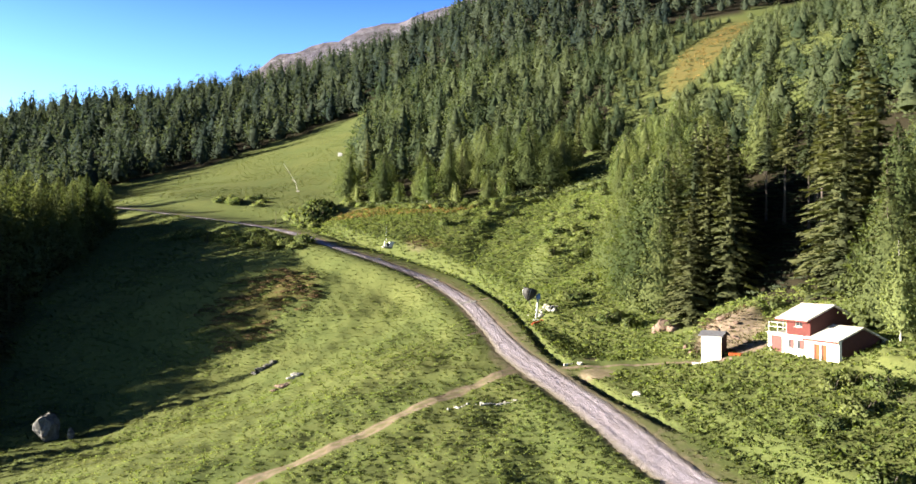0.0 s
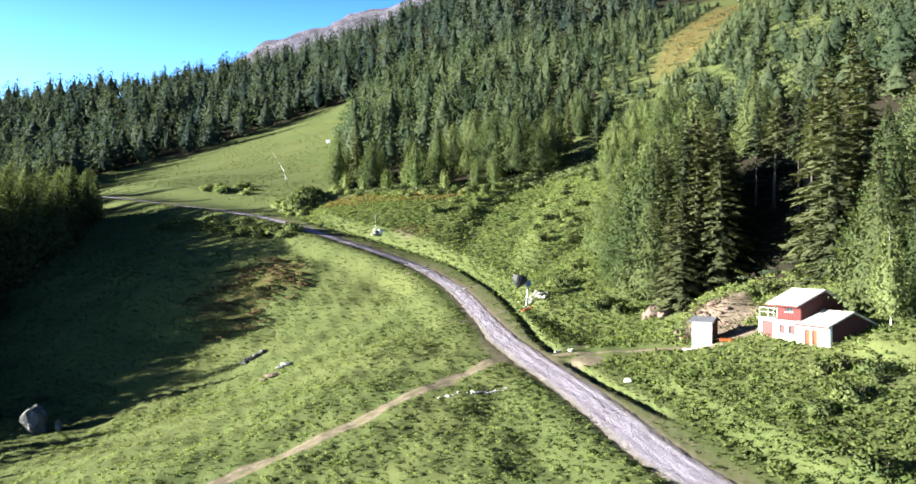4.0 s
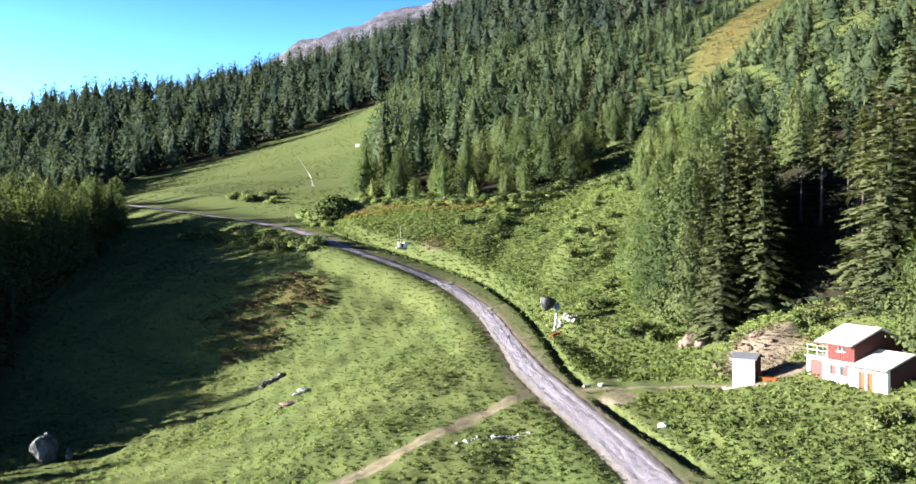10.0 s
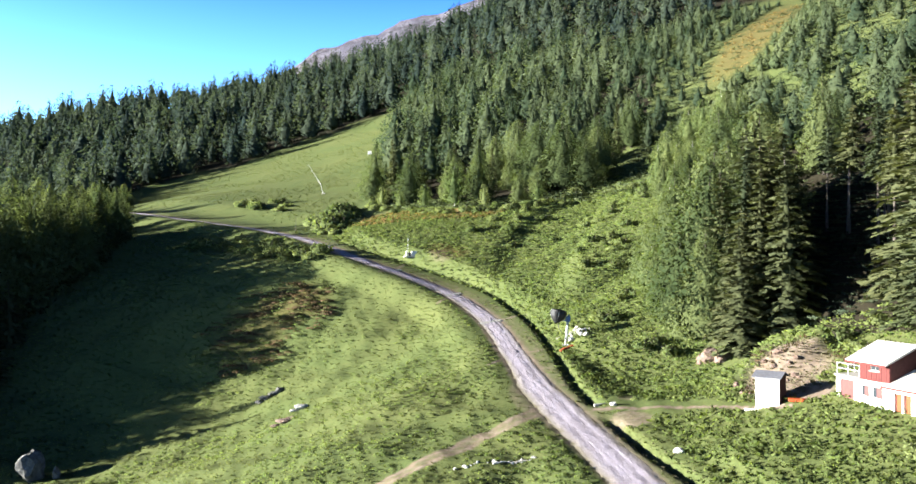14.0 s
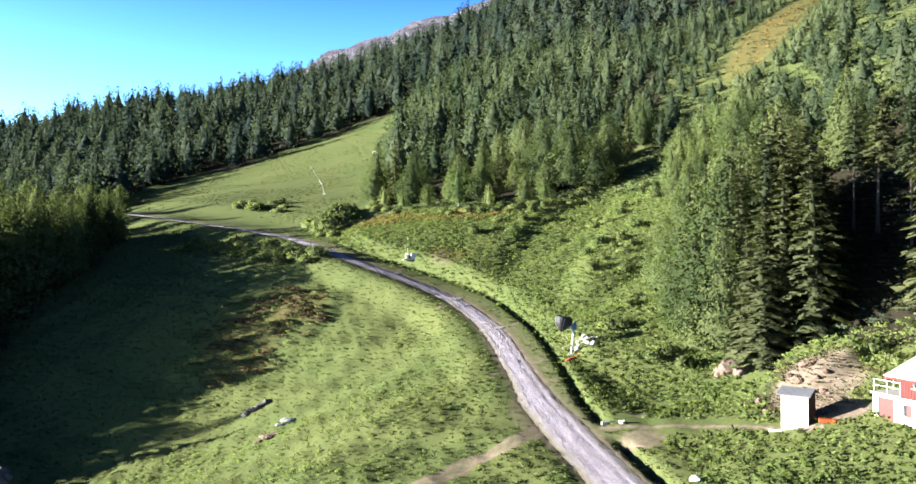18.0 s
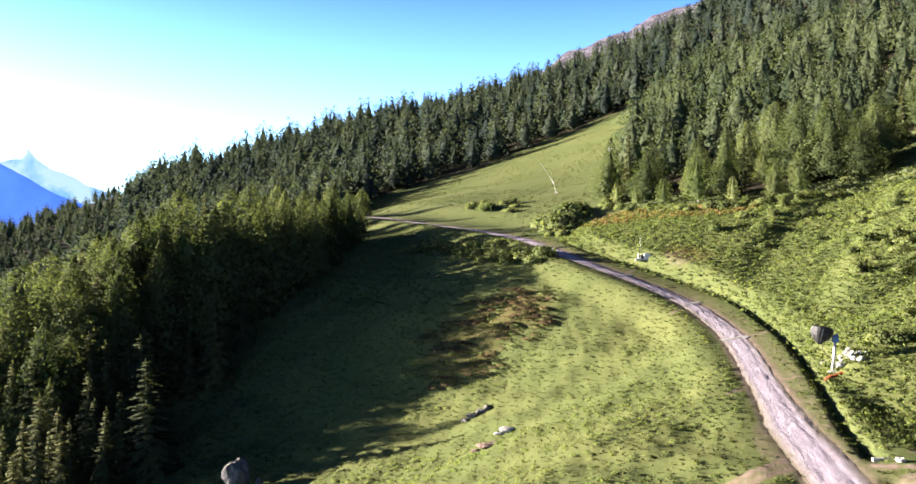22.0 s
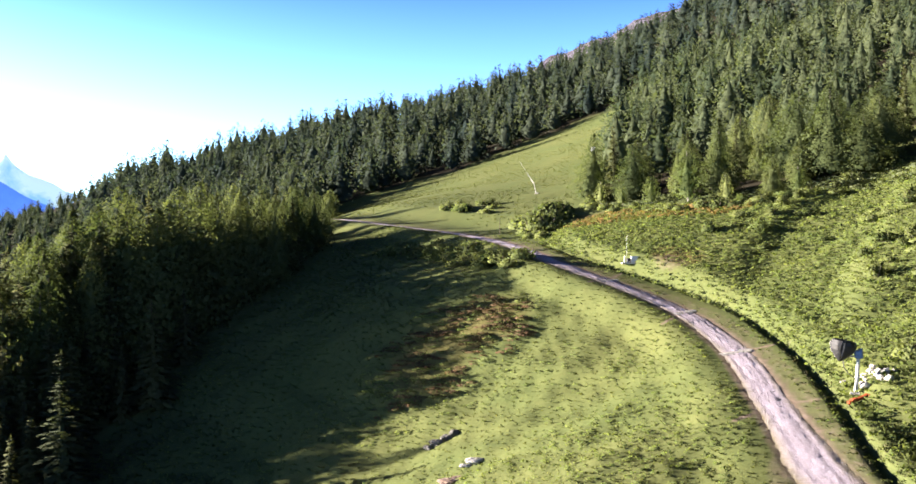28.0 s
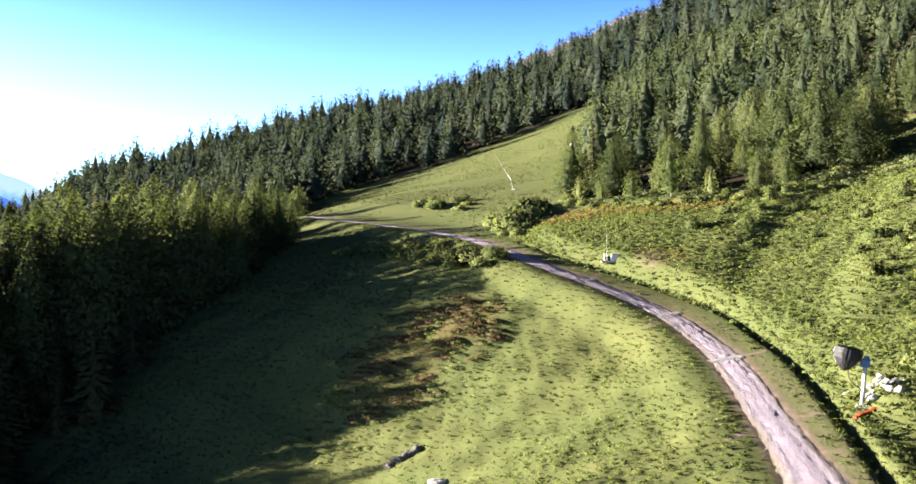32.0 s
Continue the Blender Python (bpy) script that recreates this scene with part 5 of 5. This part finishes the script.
    gable_roof("upper_roof", 3.0, 7.05, -0.62, 3.46, 2.68, 4.86, 6.1, 3.4, 0.12, M_ROOF, ob, "pale sheet roof with wide eaves")
    boxed("fascia", (0.04, 4.05, 0.17), (-0.65, 5.02, 3.46), M_REDWOOD, ob, label="red fascia board")
    window_in(ob, 5.24, 6.07, 0.82, 1.71, 0.12, M_PINK)
    window_in(ob, 3.97, 4.97, 0.82, 1.71, 0.12, M_PINK)
    window_in(ob, 4.23, 5.17, 2.9, 3.5, 0.15, thin=0.03)
    boxed("garage_door", (0.06, 1.43, 2.03), (0.10, 7.485, 0.865), M_PINK, ob, label="faded pink wide door")
    for a, b, c, d in doors:
        leaf = boxed("door", (0.06, b - a, d - c), (0.22, (a + b) / 2, (c + d) / 2), M_ORANGE, ob, bevel=0.01, label="orange painted door")
        boxed("door_handle", (0.06, 0.12, 0.03), (0.17, a + 0.12, (c + d) / 2), M_STEEL, leaf)
    rail = new("railing")
    rail.parent = ob
    for u in (6.28, 7.45, 8.6):
        boxed("post", (0.045, 0.045, 0.95), (0.06, u, 2.67), M_WHITE, rail)
    for v in (1.8, 3.6, 5.2):
        boxed("post", (0.045, 0.045, 0.95), (v, 8.6, 2.67), M_WHITE, rail)
    for z in (2.68, 3.1):
        boxed("rail", (0.04, 2.38, 0.04), (0.06, 7.44, z), M_WHITE, rail)
        boxed("rail", (5.2, 0.04, 0.04), (2.63, 8.6, z), M_WHITE, rail)
    ob.matrix_basis = pose(22.97, -17.55, 2.5, 0, 0, 20)


def shed():
    ob = tagged(new("shed"), "small white block shed with a grey roof on a concrete slab", "shed")
    w = 1.95
    boxed("front_wall", (0.2, w, 3.35), (0.1, w / 2, 0.875), M_PLASTER, ob, label="whitewashed front wall")
    boxed("side_wall", (w - 0.4, 0.2, 3.35), (w / 2, 0.1, 0.875), M_BROWN_SHADED, ob, label="brown boarded side wall")
    boxed("side_wall", (w - 0.4, 0.2, 3.35), (w / 2, w - 0.1, 0.875), M_BROWN_SHADED, ob)
    boxed("back_wall", (0.2, w, 3.35), (w - 0.1, w / 2, 0.875), M_BROWN_SHADED, ob)
    gable_roof("roof", -0.25, w + 0.25, -0.28, 2.5, w / 2, 2.95, w + 0.28, 2.5, 0.08, M_SLATE, ob, "grey felt roof", False)
    gable_end("gable", 0.02, 0.15, 0.0, w, 2.55, w / 2, 2.93, M_BROWN_SHADED, ob)
    gable_end("gable", w - 0.17, 0.15, 0.0, w, 2.55, w / 2, 2.93, M_BROWN_SHADED, ob)
    boxed("slab", (0.35, 2.7, 0.3), (-0.16, 1.45, -0.32), M_CONCRETE, ob, bevel=0.03, label="pale concrete slab")
    # local x runs into the shed, away from its lit front
    ob.matrix_basis = pose(15.95, -7.9, 1.45, 0, 0, 54)


hut()
shed()
boxed_ob = boxed("sled", (1.6, 0.7, 0.28), (0, 0, 0), M_ORANGE, None, bevel=0.06)
tagged(boxed_ob, "orange plastic tub lying beside the shed", "tub")
boxed_ob.matrix_basis = pose(17.4, -8.3, height(17.4, -8.3) + 0.12, 0, 0, -20)

# ---------------------------------------------------------------- snow gun and its stones


def stone_mesh(rng, size, mat, name="stone", cuts=2, rough=0.28):
    bm = bmesh.new()
    bmesh.ops.create_icosphere(bm, subdivisions=cuts, radius=1)
    off = Vector(rng.uniform(-50, 50, 3))
    for v in bm.verts:
        n = noise.noise(v.co * 1.1 + off) * rough * 2 + noise.noise(v.co * 3 + off) * rough
        v.co = v.co * (1 + n)
        v.co = Vector((v.co.x * size[0], v.co.y * size[1], v.co.z * size[2]))
    me = bpy.data.meshes.new(name)
    bm.to_mesh(me)
    bm.free()
    me.materials.append(mat)
    return me


def snow_gun():
    base = Vector((1.1, 22.3, height(1.1, 22.3)))
    ob = tagged(new("snow_gun"), "snow gun on a leaning steel mast, wrapped in a dark tarpaulin", "snow gun")
    bm = bmesh.new()
    tube(bm, (0, 0, -0.4), (0.28, 0.02, 2.95), 0.16, 0.14, 12)
    part("mast", bm, M_STEEL, ob, "galvanised steel mast")
    bm = bmesh.new()
    box(bm, (0.8, 0.7, 0.12), (0, 0, 0.06), bevel=0.02)
    part("base_plate", bm, M_CONCRETE, ob)
    for k in range(4):
        bm = bmesh.new()
        tube(bm, (0.28 * (-1) ** k, 0.24 * (-1) ** (k // 2), 0.1), (0.28 * (-1) ** k, 0.24 * (-1) ** (k // 2), 0.22), 0.03, 0.03, 6)
        part("bolt", bm, M_STEEL, ob)
    bm = bmesh.new()
    box(bm, (0.62, 0.42, 0.62), (0.30, 0.0, 3.22), bevel=0.06)
    tube(bm, (0.29, 0, 2.9), (0.30, 0, 3.6), 0.2, 0.18, 12)
    box(bm, (0.3, 0.3, 0.25), (0.42, 0, 3.6), bevel=0.03)
    part("swivel", bm, M_BLUE, ob, "blue swivel gearbox")
    bm = bmesh.new()
    tube(bm, (0.3, 0, 3.1), (-1.3, -0.1, 3.0), 0.07, 0.07, 8)
    tube(bm, (-1.1, -0.1, 3.0), (-1.1, -0.35, 3.5), 0.06, 0.06, 8)
    part("arm", bm, M_STEEL, ob)
    # the drum hangs on the arm under a tarpaulin that narrows to a tied point
    mid = Matrix.Translation((-0.95, -0.3, 3.55)) @ Euler((radians(8), radians(10), radians(20))).to_matrix().to_4x4()
    rings = [(0.86, 0.10), (0.84, 0.62), (0.74, 0.92), (0.45, 1.02), (0.05, 0.92), (-0.35, 0.68), (-0.66, 0.38), (-0.88, 0.09)]
    seg = 24
    rng = np.random.default_rng(3)

    def on_cover(a, z, r, proud=0.0):
        pleat = 1 + 0.045 * math.cos(a * 6 + 0.6) * min(1, r)
        return mid @ Vector(((r * pleat + proud) * math.cos(a), (r * pleat + proud) * math.sin(a) * 0.8, z))

    bm = bmesh.new()
    loops = [[bm.verts.new(on_cover(2 * math.pi * k / seg, z, r) + Vector(rng.uniform(-0.02, 0.02, 3))) for k in range(seg)] for z, r in rings]
    for p, q in zip(loops, loops[1:]):
        for k in range(seg):
            bm.faces.new((p[k], p[(k + 1) % seg], q[(k + 1) % seg], q[k]))
    bm.faces.new(loops[0][::-1])
    bm.faces.new(loops[-1])
    bmesh.ops.recalc_face_normals(bm, faces=bm.faces)
    part("tarpaulin", bm, M_TARP, ob, "dark grey pleated tarpaulin cover")
    for a0 in (3.0, 4.35, 5.5):
        bm = bmesh.new()
        rows = [[bm.verts.new(on_cover(a0 + w, z, r, 0.015)) for w in (0.0, 0.06, 0.12)] for z, r in rings[1:-1]]
        for p, q in zip(rows, rows[1:]):
            for k in range(2):
                bm.faces.new((p[k], p[k + 1], q[k + 1], q[k]))
        bmesh.ops.solidify(bm, geom=bm.faces[:], thickness=0.02)
        part("seam", bm, M_TARPLIGHT, ob, "pale seam of the cover")
    bm = bmesh.new()
    for k in range(24):
        a, b = 2 * math.pi * k / 24, 2 * math.pi * (k + 1) / 24
        tube(bm, on_cover(a, 0.78, 0.86), on_cover(b, 0.78, 0.86), 0.045, 0.045, 6)
    part("ring", bm, M_RUBBER, ob, "black rim ring of the drum")
    bm = bmesh.new()
    pts = [(-0.9, -0.35, 2.85), (-0.85, -0.4, 2.2), (-0.5, -0.35, 1.7), (0.0, -0.2, 1.3), (0.05, -0.18, 0.3)]
    for p, q in zip(pts, pts[1:]):
        tube(bm, p, q, 0.04, 0.04, 7)
    part("hose", bm, M_RUBBER, ob, "black hanging hose")
    ob.matrix_basis = pose(*base)


def water_bar(a, b):
    """A low bar of packed pale gravel laid aslant over the road to turn the rain water aside."""
    a, b = np.array(a), np.array(b)
    rows, cuts = 14, (-0.42, -0.2, 0.0, 0.2, 0.42)
    side = np.array([-(b - a)[1], (b - a)[0]]) / np.hypot(*(b - a))
    r = np.random.default_rng(int(abs(a[1]) * 10))
    co = []
    for i in range(rows + 1):
        c = a + (b - a) * i / rows + side * r.normal(0, 0.05)
        for k, w in enumerate(cuts):
            x, y = c + side * w * r.uniform(0.8, 1.3)
            near_k = int(np.argmin((LINE[:, 0] - x) ** 2 + (LINE[:, 1] - y) ** 2))
            along = (x - LINE[near_k, 0]) * WAY[near_k, 0] + (y - LINE[near_k, 1]) * WAY[near_k, 1]
            z = LINE_Z[near_k] + along * np.gradient(LINE_Z)[near_k] / STEP[near_k]
            co.append((x, y, z + (0.03, 0.070, 0.074, 0.070, 0.03)[k] + r.normal(0, 0.006)))
    q = np.arange((rows + 1) * 5).reshape(rows + 1, 5)
    faces = np.stack([q[:-1, :-1], q[:-1, 1:], q[1:, 1:], q[1:, :-1]], -1).reshape(-1, 4)
    tagged(new("water_bar", raw_mesh("water_bar", np.array(co), faces, M_PALEROCK)), "pale gravel water bar laid aslant over the road", "water bar", "water bars")


for ends in (((-9.4, 33.6), (-6.4, 36.2)), ((-14.4, 47.6), (-12.5, 50.6)), ((-25.0, 58.4), (-23.0, 61.6))):
    water_bar(*ends)
snow_gun()
rng = np.random.default_rng(51)
STONES = [stone_mesh(rng, (1, 0.8, 0.6), M_PALEROCK) for _ in range(4)]
for k in range(24):
    x, y = 2.6 + rng.normal(0, 0.85), 23.6 + rng.normal(0, 0.7)
    if math.hypot(x - 1.1, y - 22.3) < 0.7:
        continue
    ob = tagged(new("stone", STONES[k % 4]), "whitish broken stone beside the snow gun", "stone", "stones by the snow gun")
    s = rng.uniform(0.2, 0.5)
    ob.matrix_basis = pose(x, y, height(x, y) + s * 0.3, rng.uniform(-20, 20), rng.uniform(-20, 20), rng.uniform(0, 360)) @ Matrix.Scale(s, 4)
bm = bmesh.new()
box(bm, (2.5, 0.32, 0.22), (0, 0, 0), bevel=0.04)
box(bm, (0.5, 0.36, 0.10), (-0.6, 0, 0.13), bevel=0.02)
box(bm, (0.3, 0.5, 0.12), (0.95, 0, 0.05), bevel=0.02)
trough = tagged(part("beam", bm, M_ORANGE, None), "orange red steel beam lying in the grass", "beam")
trough.matrix_basis = pose(1.2, 20.8, height(1.2, 20.8) + 0.22, 0, -12, 42)

# ---------------------------------------------------------------- hydrant, lances and markers


def hydrant():
    ob = tagged(new("snow_hydrant"), "white hydrant box with dark valve and a thin tall rod", "hydrant")
    boxed("cabinet", (1.0, 0.8, 0.95), (0.55, 0.1, 0.47), M_WHITE, ob, bevel=0.04, label="white box")
    boxed("lid", (1.06, 0.86, 0.06), (0.55, 0.1, 0.98), M_WHITE, ob, bevel=0.015)
    boxed("valve", (0.55, 0.5, 0.75), (-0.3, 0, 0.37), M_RUBBER, ob, bevel=0.08, label="dark valve block")
    bm = bmesh.new()
    tube(bm, (-0.85, 0, -0.2), (-0.85, 0, 1.05), 0.10, 0.10, 10)
    part("stub", bm, M_WHITE, ob)
    boxed("footing", (2.4, 1.1, 0.25), (-0.1, 0, 0.0), M_CONCRETE, ob, bevel=0.03)
    bm = bmesh.new()
    tube(bm, (-0.55, 0.1, 0.2), (-0.5, 0.1, 3.9), 0.025, 0.02, 6)
    part("rod", bm, M_STEEL, ob)
    ob.matrix_basis = pose(-21.8, 66.6, height(-21.8, 66.6) + 0.05, 0, 0, 15)


def lance():
    ob = tagged(new("snow_lance"), "slender white snow lance leaning over the piste", "snow lance")
    bm = bmesh.new()
    tube(bm, (0, 0, -0.5), (-0.75, 0, 2.6), 0.07, 0.06, 9)
    part("lower_tube", bm, M_WHITE, ob)
    bm = bmesh.new()
    tube(bm, (-0.70, 0, 2.5), (-1.5, 0.2, 3.6), 0.11, 0.1, 9)
    part("joint", bm, M_WHITE, ob)
    bm = bmesh.new()
    tube(bm, (-1.4, 0.2, 3.5), (-4.3, 0.5, 8.0), 0.05, 0.035, 8)
    part("upper_tube", bm, M_STEEL, ob)
    boxed("footing", (0.8, 0.8, 0.4), (0, 0, 0.02), M_CONCRETE, ob, bevel=0.03)
    ob.matrix_basis = pose(-52.1, 139.2, height(-52.1, 139.2))


hydrant()
lance()
for x, y, tall in ((-49.4, 96.5, 3.2), (-46.6, 99.0, 2.6)):
    bm = bmesh.new()
    tube(bm, (0, 0, -0.4), (0.05, 0, tall), 0.05, 0.04, 8)
    ob = tagged(part("marker_post", bm, M_BARK, None), "thin dark wooden marker post beside the road", "post", "marker posts")
    ob.matrix_basis = pose(x, y, height(x, y))
ob = tagged(boxed("piste_box", (1.5, 1.1, 1.2), (0, 0, 0.55), M_WHITE, None, bevel=0.06), "small white utility box high on the piste", "box")
ob.matrix_basis = pose(-48.6, 202, height(-48.6, 202))

# ---------------------------------------------------------------- rocks, logs and the culvert


def rock(x, y, size, mat, label, group="", seed=0, sink=0.3, turn=0):
    r = np.random.default_rng(seed)
    ob = tagged(new("rock", stone_mesh(r, size, mat, "rock", 3, 0.22)), label, "rock", group)
    ob.matrix_basis = pose(x, y, height(x, y) + size[2] * (1 - 2 * sink), 0, 0, turn)
    return ob


rock(-60.6, 15.2, (1.35, 1.5, 1.95), M_ROCK, "large grey boulder standing in the shaded meadow", seed=4, sink=0.12)
rock(-57.6, 15.0, (0.45, 0.5, 0.75), M_ROCK, "small pointed grey rock beside the boulder", seed=5, sink=0.15)
for k, (x, y, s) in enumerate(((-37.2, 28.4, 0.75), (-36.3, 28.9, 0.6), (-35.6, 29.4, 0.7), (-36.8, 29.2, 0.4), (-37.9, 27.8, 0.5))):
    rock(x, y, (s, s * 0.7, s * 0.5), M_ROCK, "dark grey rock lying in the meadow", "rocks in the meadow", 60 + k, 0.25, 40 * k)
for k, (x, y, s) in enumerate(((-30.6, 20.9, 0.75), (-31.4, 20.5, 0.45))):
    rock(x, y, (s * 1.3, s * 0.7, s * 0.4), M_PALEROCK, "flat pale rock lying in the meadow", "pale rocks in the meadow", 70 + k, 0.25, 20)
for k, (x, y, s) in enumerate(((-31.6, 16.6, 0.9), (-32.6, 16.3, 0.6), (-31.0, 16.9, 0.5))):
    rock(x, y, (s * 1.2, s * 0.8, s * 0.35), M_REDROCK, "reddish flat rock on bare earth", "reddish rocks in the meadow", 80 + k, 0.3, 15)
for k, (x, y, s) in enumerate(((15.4, 11.0, 1.2), (16.4, 10.2, 1.0), (14.6, 11.4, 0.8), (16.0, 9.7, 0.7))):
    rock(x, y, (s, s * 0.8, s * 0.8), M_REDROCK, "reddish rock outcrop on the slope", "rock outcrop", 90 + k, 0.45, 30 * k)
rock(6.6, -12.6, (0.42, 0.3, 0.25), M_PALEROCK, "small white stone in the grass", seed=99, sink=0.2)
rock(3.6, 1.2, (0.35, 0.28, 0.22), M_PALEROCK, "small white stone by the path", seed=98, sink=0.2)
for k in range(20):
    r = np.random.default_rng(120 + k)
    x, y, s = 15.6 + r.uniform(-1, 5), -1.0 + r.uniform(-1.5, 4.0), r.uniform(0.15, 0.5)
    rock(x, y, (s, s * 0.8, s * 0.6), M_REDROCK, "broken rock on the bare bank", "rocks on the bank", 120 + k, 0.3, 50 * k)
for x, y, n, a in ((-5.6, -12.5, 1.5, 12), (-7.4, -12.9, 1.1, 16)):
    bm = bmesh.new()
    tube(bm, (-n / 2, 0, 0), (n / 2, 0, 0.03), 0.08, 0.06, 8)
    ob = tagged(part("log", bm, M_LOG, None), "thin bleached log lying in the grass", "log", "logs in the meadow")
    ob.matrix_basis = pose(x, y, height(x, y) + 0.09, 0, -4, a)
rng = np.random.default_rng(52)
for k in range(34):
    u = rng.random() ** 0.7
    x, y, size = -11.0 + 6.4 * u + rng.normal(0, 0.1), -13.2 + 0.9 * u + rng.normal(0, 0.12), rng.uniform(0.07, 0.2)
    ob = tagged(new("stone", STONES[k % 4]), "small bleached stone in a row across the grass", "stone", "row of pale stones")
    ob.matrix_basis = pose(x, y, height(x, y) + size * 0.3, rng.uniform(-20, 20), 0, rng.uniform(0, 360)) @ Matrix.Scale(size, 4)
bm = bmesh.new()
box(bm, (1.5, 0.24, 0.3), (0, 0, 0), bevel=0.04)
ob = tagged(part("culvert_edge", bm, M_CONCRETE, None), "pale concrete edge over the roadside ditch", "culvert")
ob.matrix_basis = pose(2.6, 2.0, height(2.6, 2.0) - 0.05, 0, 0, 16)

rng = np.random.default_rng(91)
for k in range(16):
    size = rng.uniform(0.4, 1.2)
    rock(rng.uniform(-97, -83), rng.uniform(17, 27), (size, size * 0.8, size * 0.55), M_ROCK, "grey boulder of the scree below the spruces", "scree boulders", 300 + k, 0.35, rng.uniform(0, 360))

# ---------------------------------------------------------------- bushes


def bush_kind(seed, wide, tall, mat, label):
    rng = np.random.default_rng(seed)
    ob = tagged(new("bush"), label, "bush")
    co = []
    for _ in range(7):
        a, r = rng.uniform(0, 6.3), rng.uniform(0, 0.6) * wide
        c = clump_array(rng, 50, wide * rng.uniform(0.35, 0.6), tall * rng.uniform(0.5, 1.0), 0.15, 0.9)
        co.append(c + [r * math.cos(a), r * math.sin(a), 0])
    co = np.concatenate(co)
    f = new("foliage", leafy("foliage", co, co * [1, 1, 0.7] + [0, 0, 0.35] + rng.normal(0, 0.25, co.shape), mat))
    bm = bmesh.new()
    for k in range(5):
        a = k * 1.25 + rng.uniform(0, 0.5)
        tube(bm, (0.05 * math.cos(a), 0.05 * math.sin(a), -0.3), (0.5 * wide * math.cos(a), 0.5 * wide * math.sin(a), tall * 0.6), 0.04, 0.015, 5)
    s = part("stem", bm, M_BARK, ob)
    f.parent = ob
    return ob


BUSHES = [bush_kind(200 + k, (1.6, 1.3, 1.9)[k], (1.5, 1.7, 1.3)[k], M_BROAD, "rounded green bush on the alpine slope") for k in range(3)]
rng = np.random.default_rng(77)
spots = [(-54.5, 80), (-51.5, 79), (-48.5, 76.5), (-46, 74), (-43.5, 71), (-41.2, 68), (-57.5, 83), (-60, 86), (-44.5, 68.5), (-48, 72.5), (-52, 75), (-39.2, 65.5),
         (-43, 95), (-41, 92), (-39.5, 89), (-44.5, 99), (-42.5, 103), (-38.5, 94), (-41, 98), (-40, 106), (-42, 90), (-43.5, 93), (-40.5, 95.5), (-42.5, 97), (-43.8, 101), (-41.5, 100.5), (-41, 104)]
for k in range(34):
    u = k / 33
    spots.append((-36 + 46 * u + rng.uniform(-1.5, 1.5), 116 - 40 * u ** 0.62 + 14 * u ** 4 + rng.uniform(-2.5, 1.5)))
for k in range(30):
    u = rng.random()
    spots.append((-67 + 28 * u + rng.uniform(-3, 3), 91 - 24 * u + rng.uniform(-3.5, 3)))
for _ in range(11):
    spots.append((rng.uniform(-74, -58), rng.uniform(118, 130)))
for _ in range(10):
    spots.append((rng.uniform(-46, -39), rng.uniform(96, 113)))
for _ in range(45):
    spots.append((rng.uniform(6, 24), rng.uniform(14, 60)))
for _ in range(26):
    spots.append((rng.uniform(-12, 22), rng.uniform(66, 90)))
for _ in range(28):
    spots.append((rng.uniform(14, 44), rng.uniform(-40, -22)))
for _ in range(6):
    spots.append((rng.uniform(25, 30), rng.uniform(-4, 3)))
used = set()
for x, y in spots:
    src = BUSHES[rng.integers(3)]
    ob = src if src.name not in used else copy_thing(src, Matrix())
    used.add(src.name)
    s = rng.uniform(1.5, 2.9) if -47 < x < -38 and 94 < y < 114 else rng.uniform(1.0, 1.6) if x < -30 else rng.uniform(0.6, 1.35)
    ob.matrix_basis = pose(x, y, height(x, y) - 0.05, 0, 0, rng.uniform(0, 360)) @ Matrix.Diagonal((s * 1.1, s * 1.1, s, 1))
    tagged(ob, group="bushes on the slope")
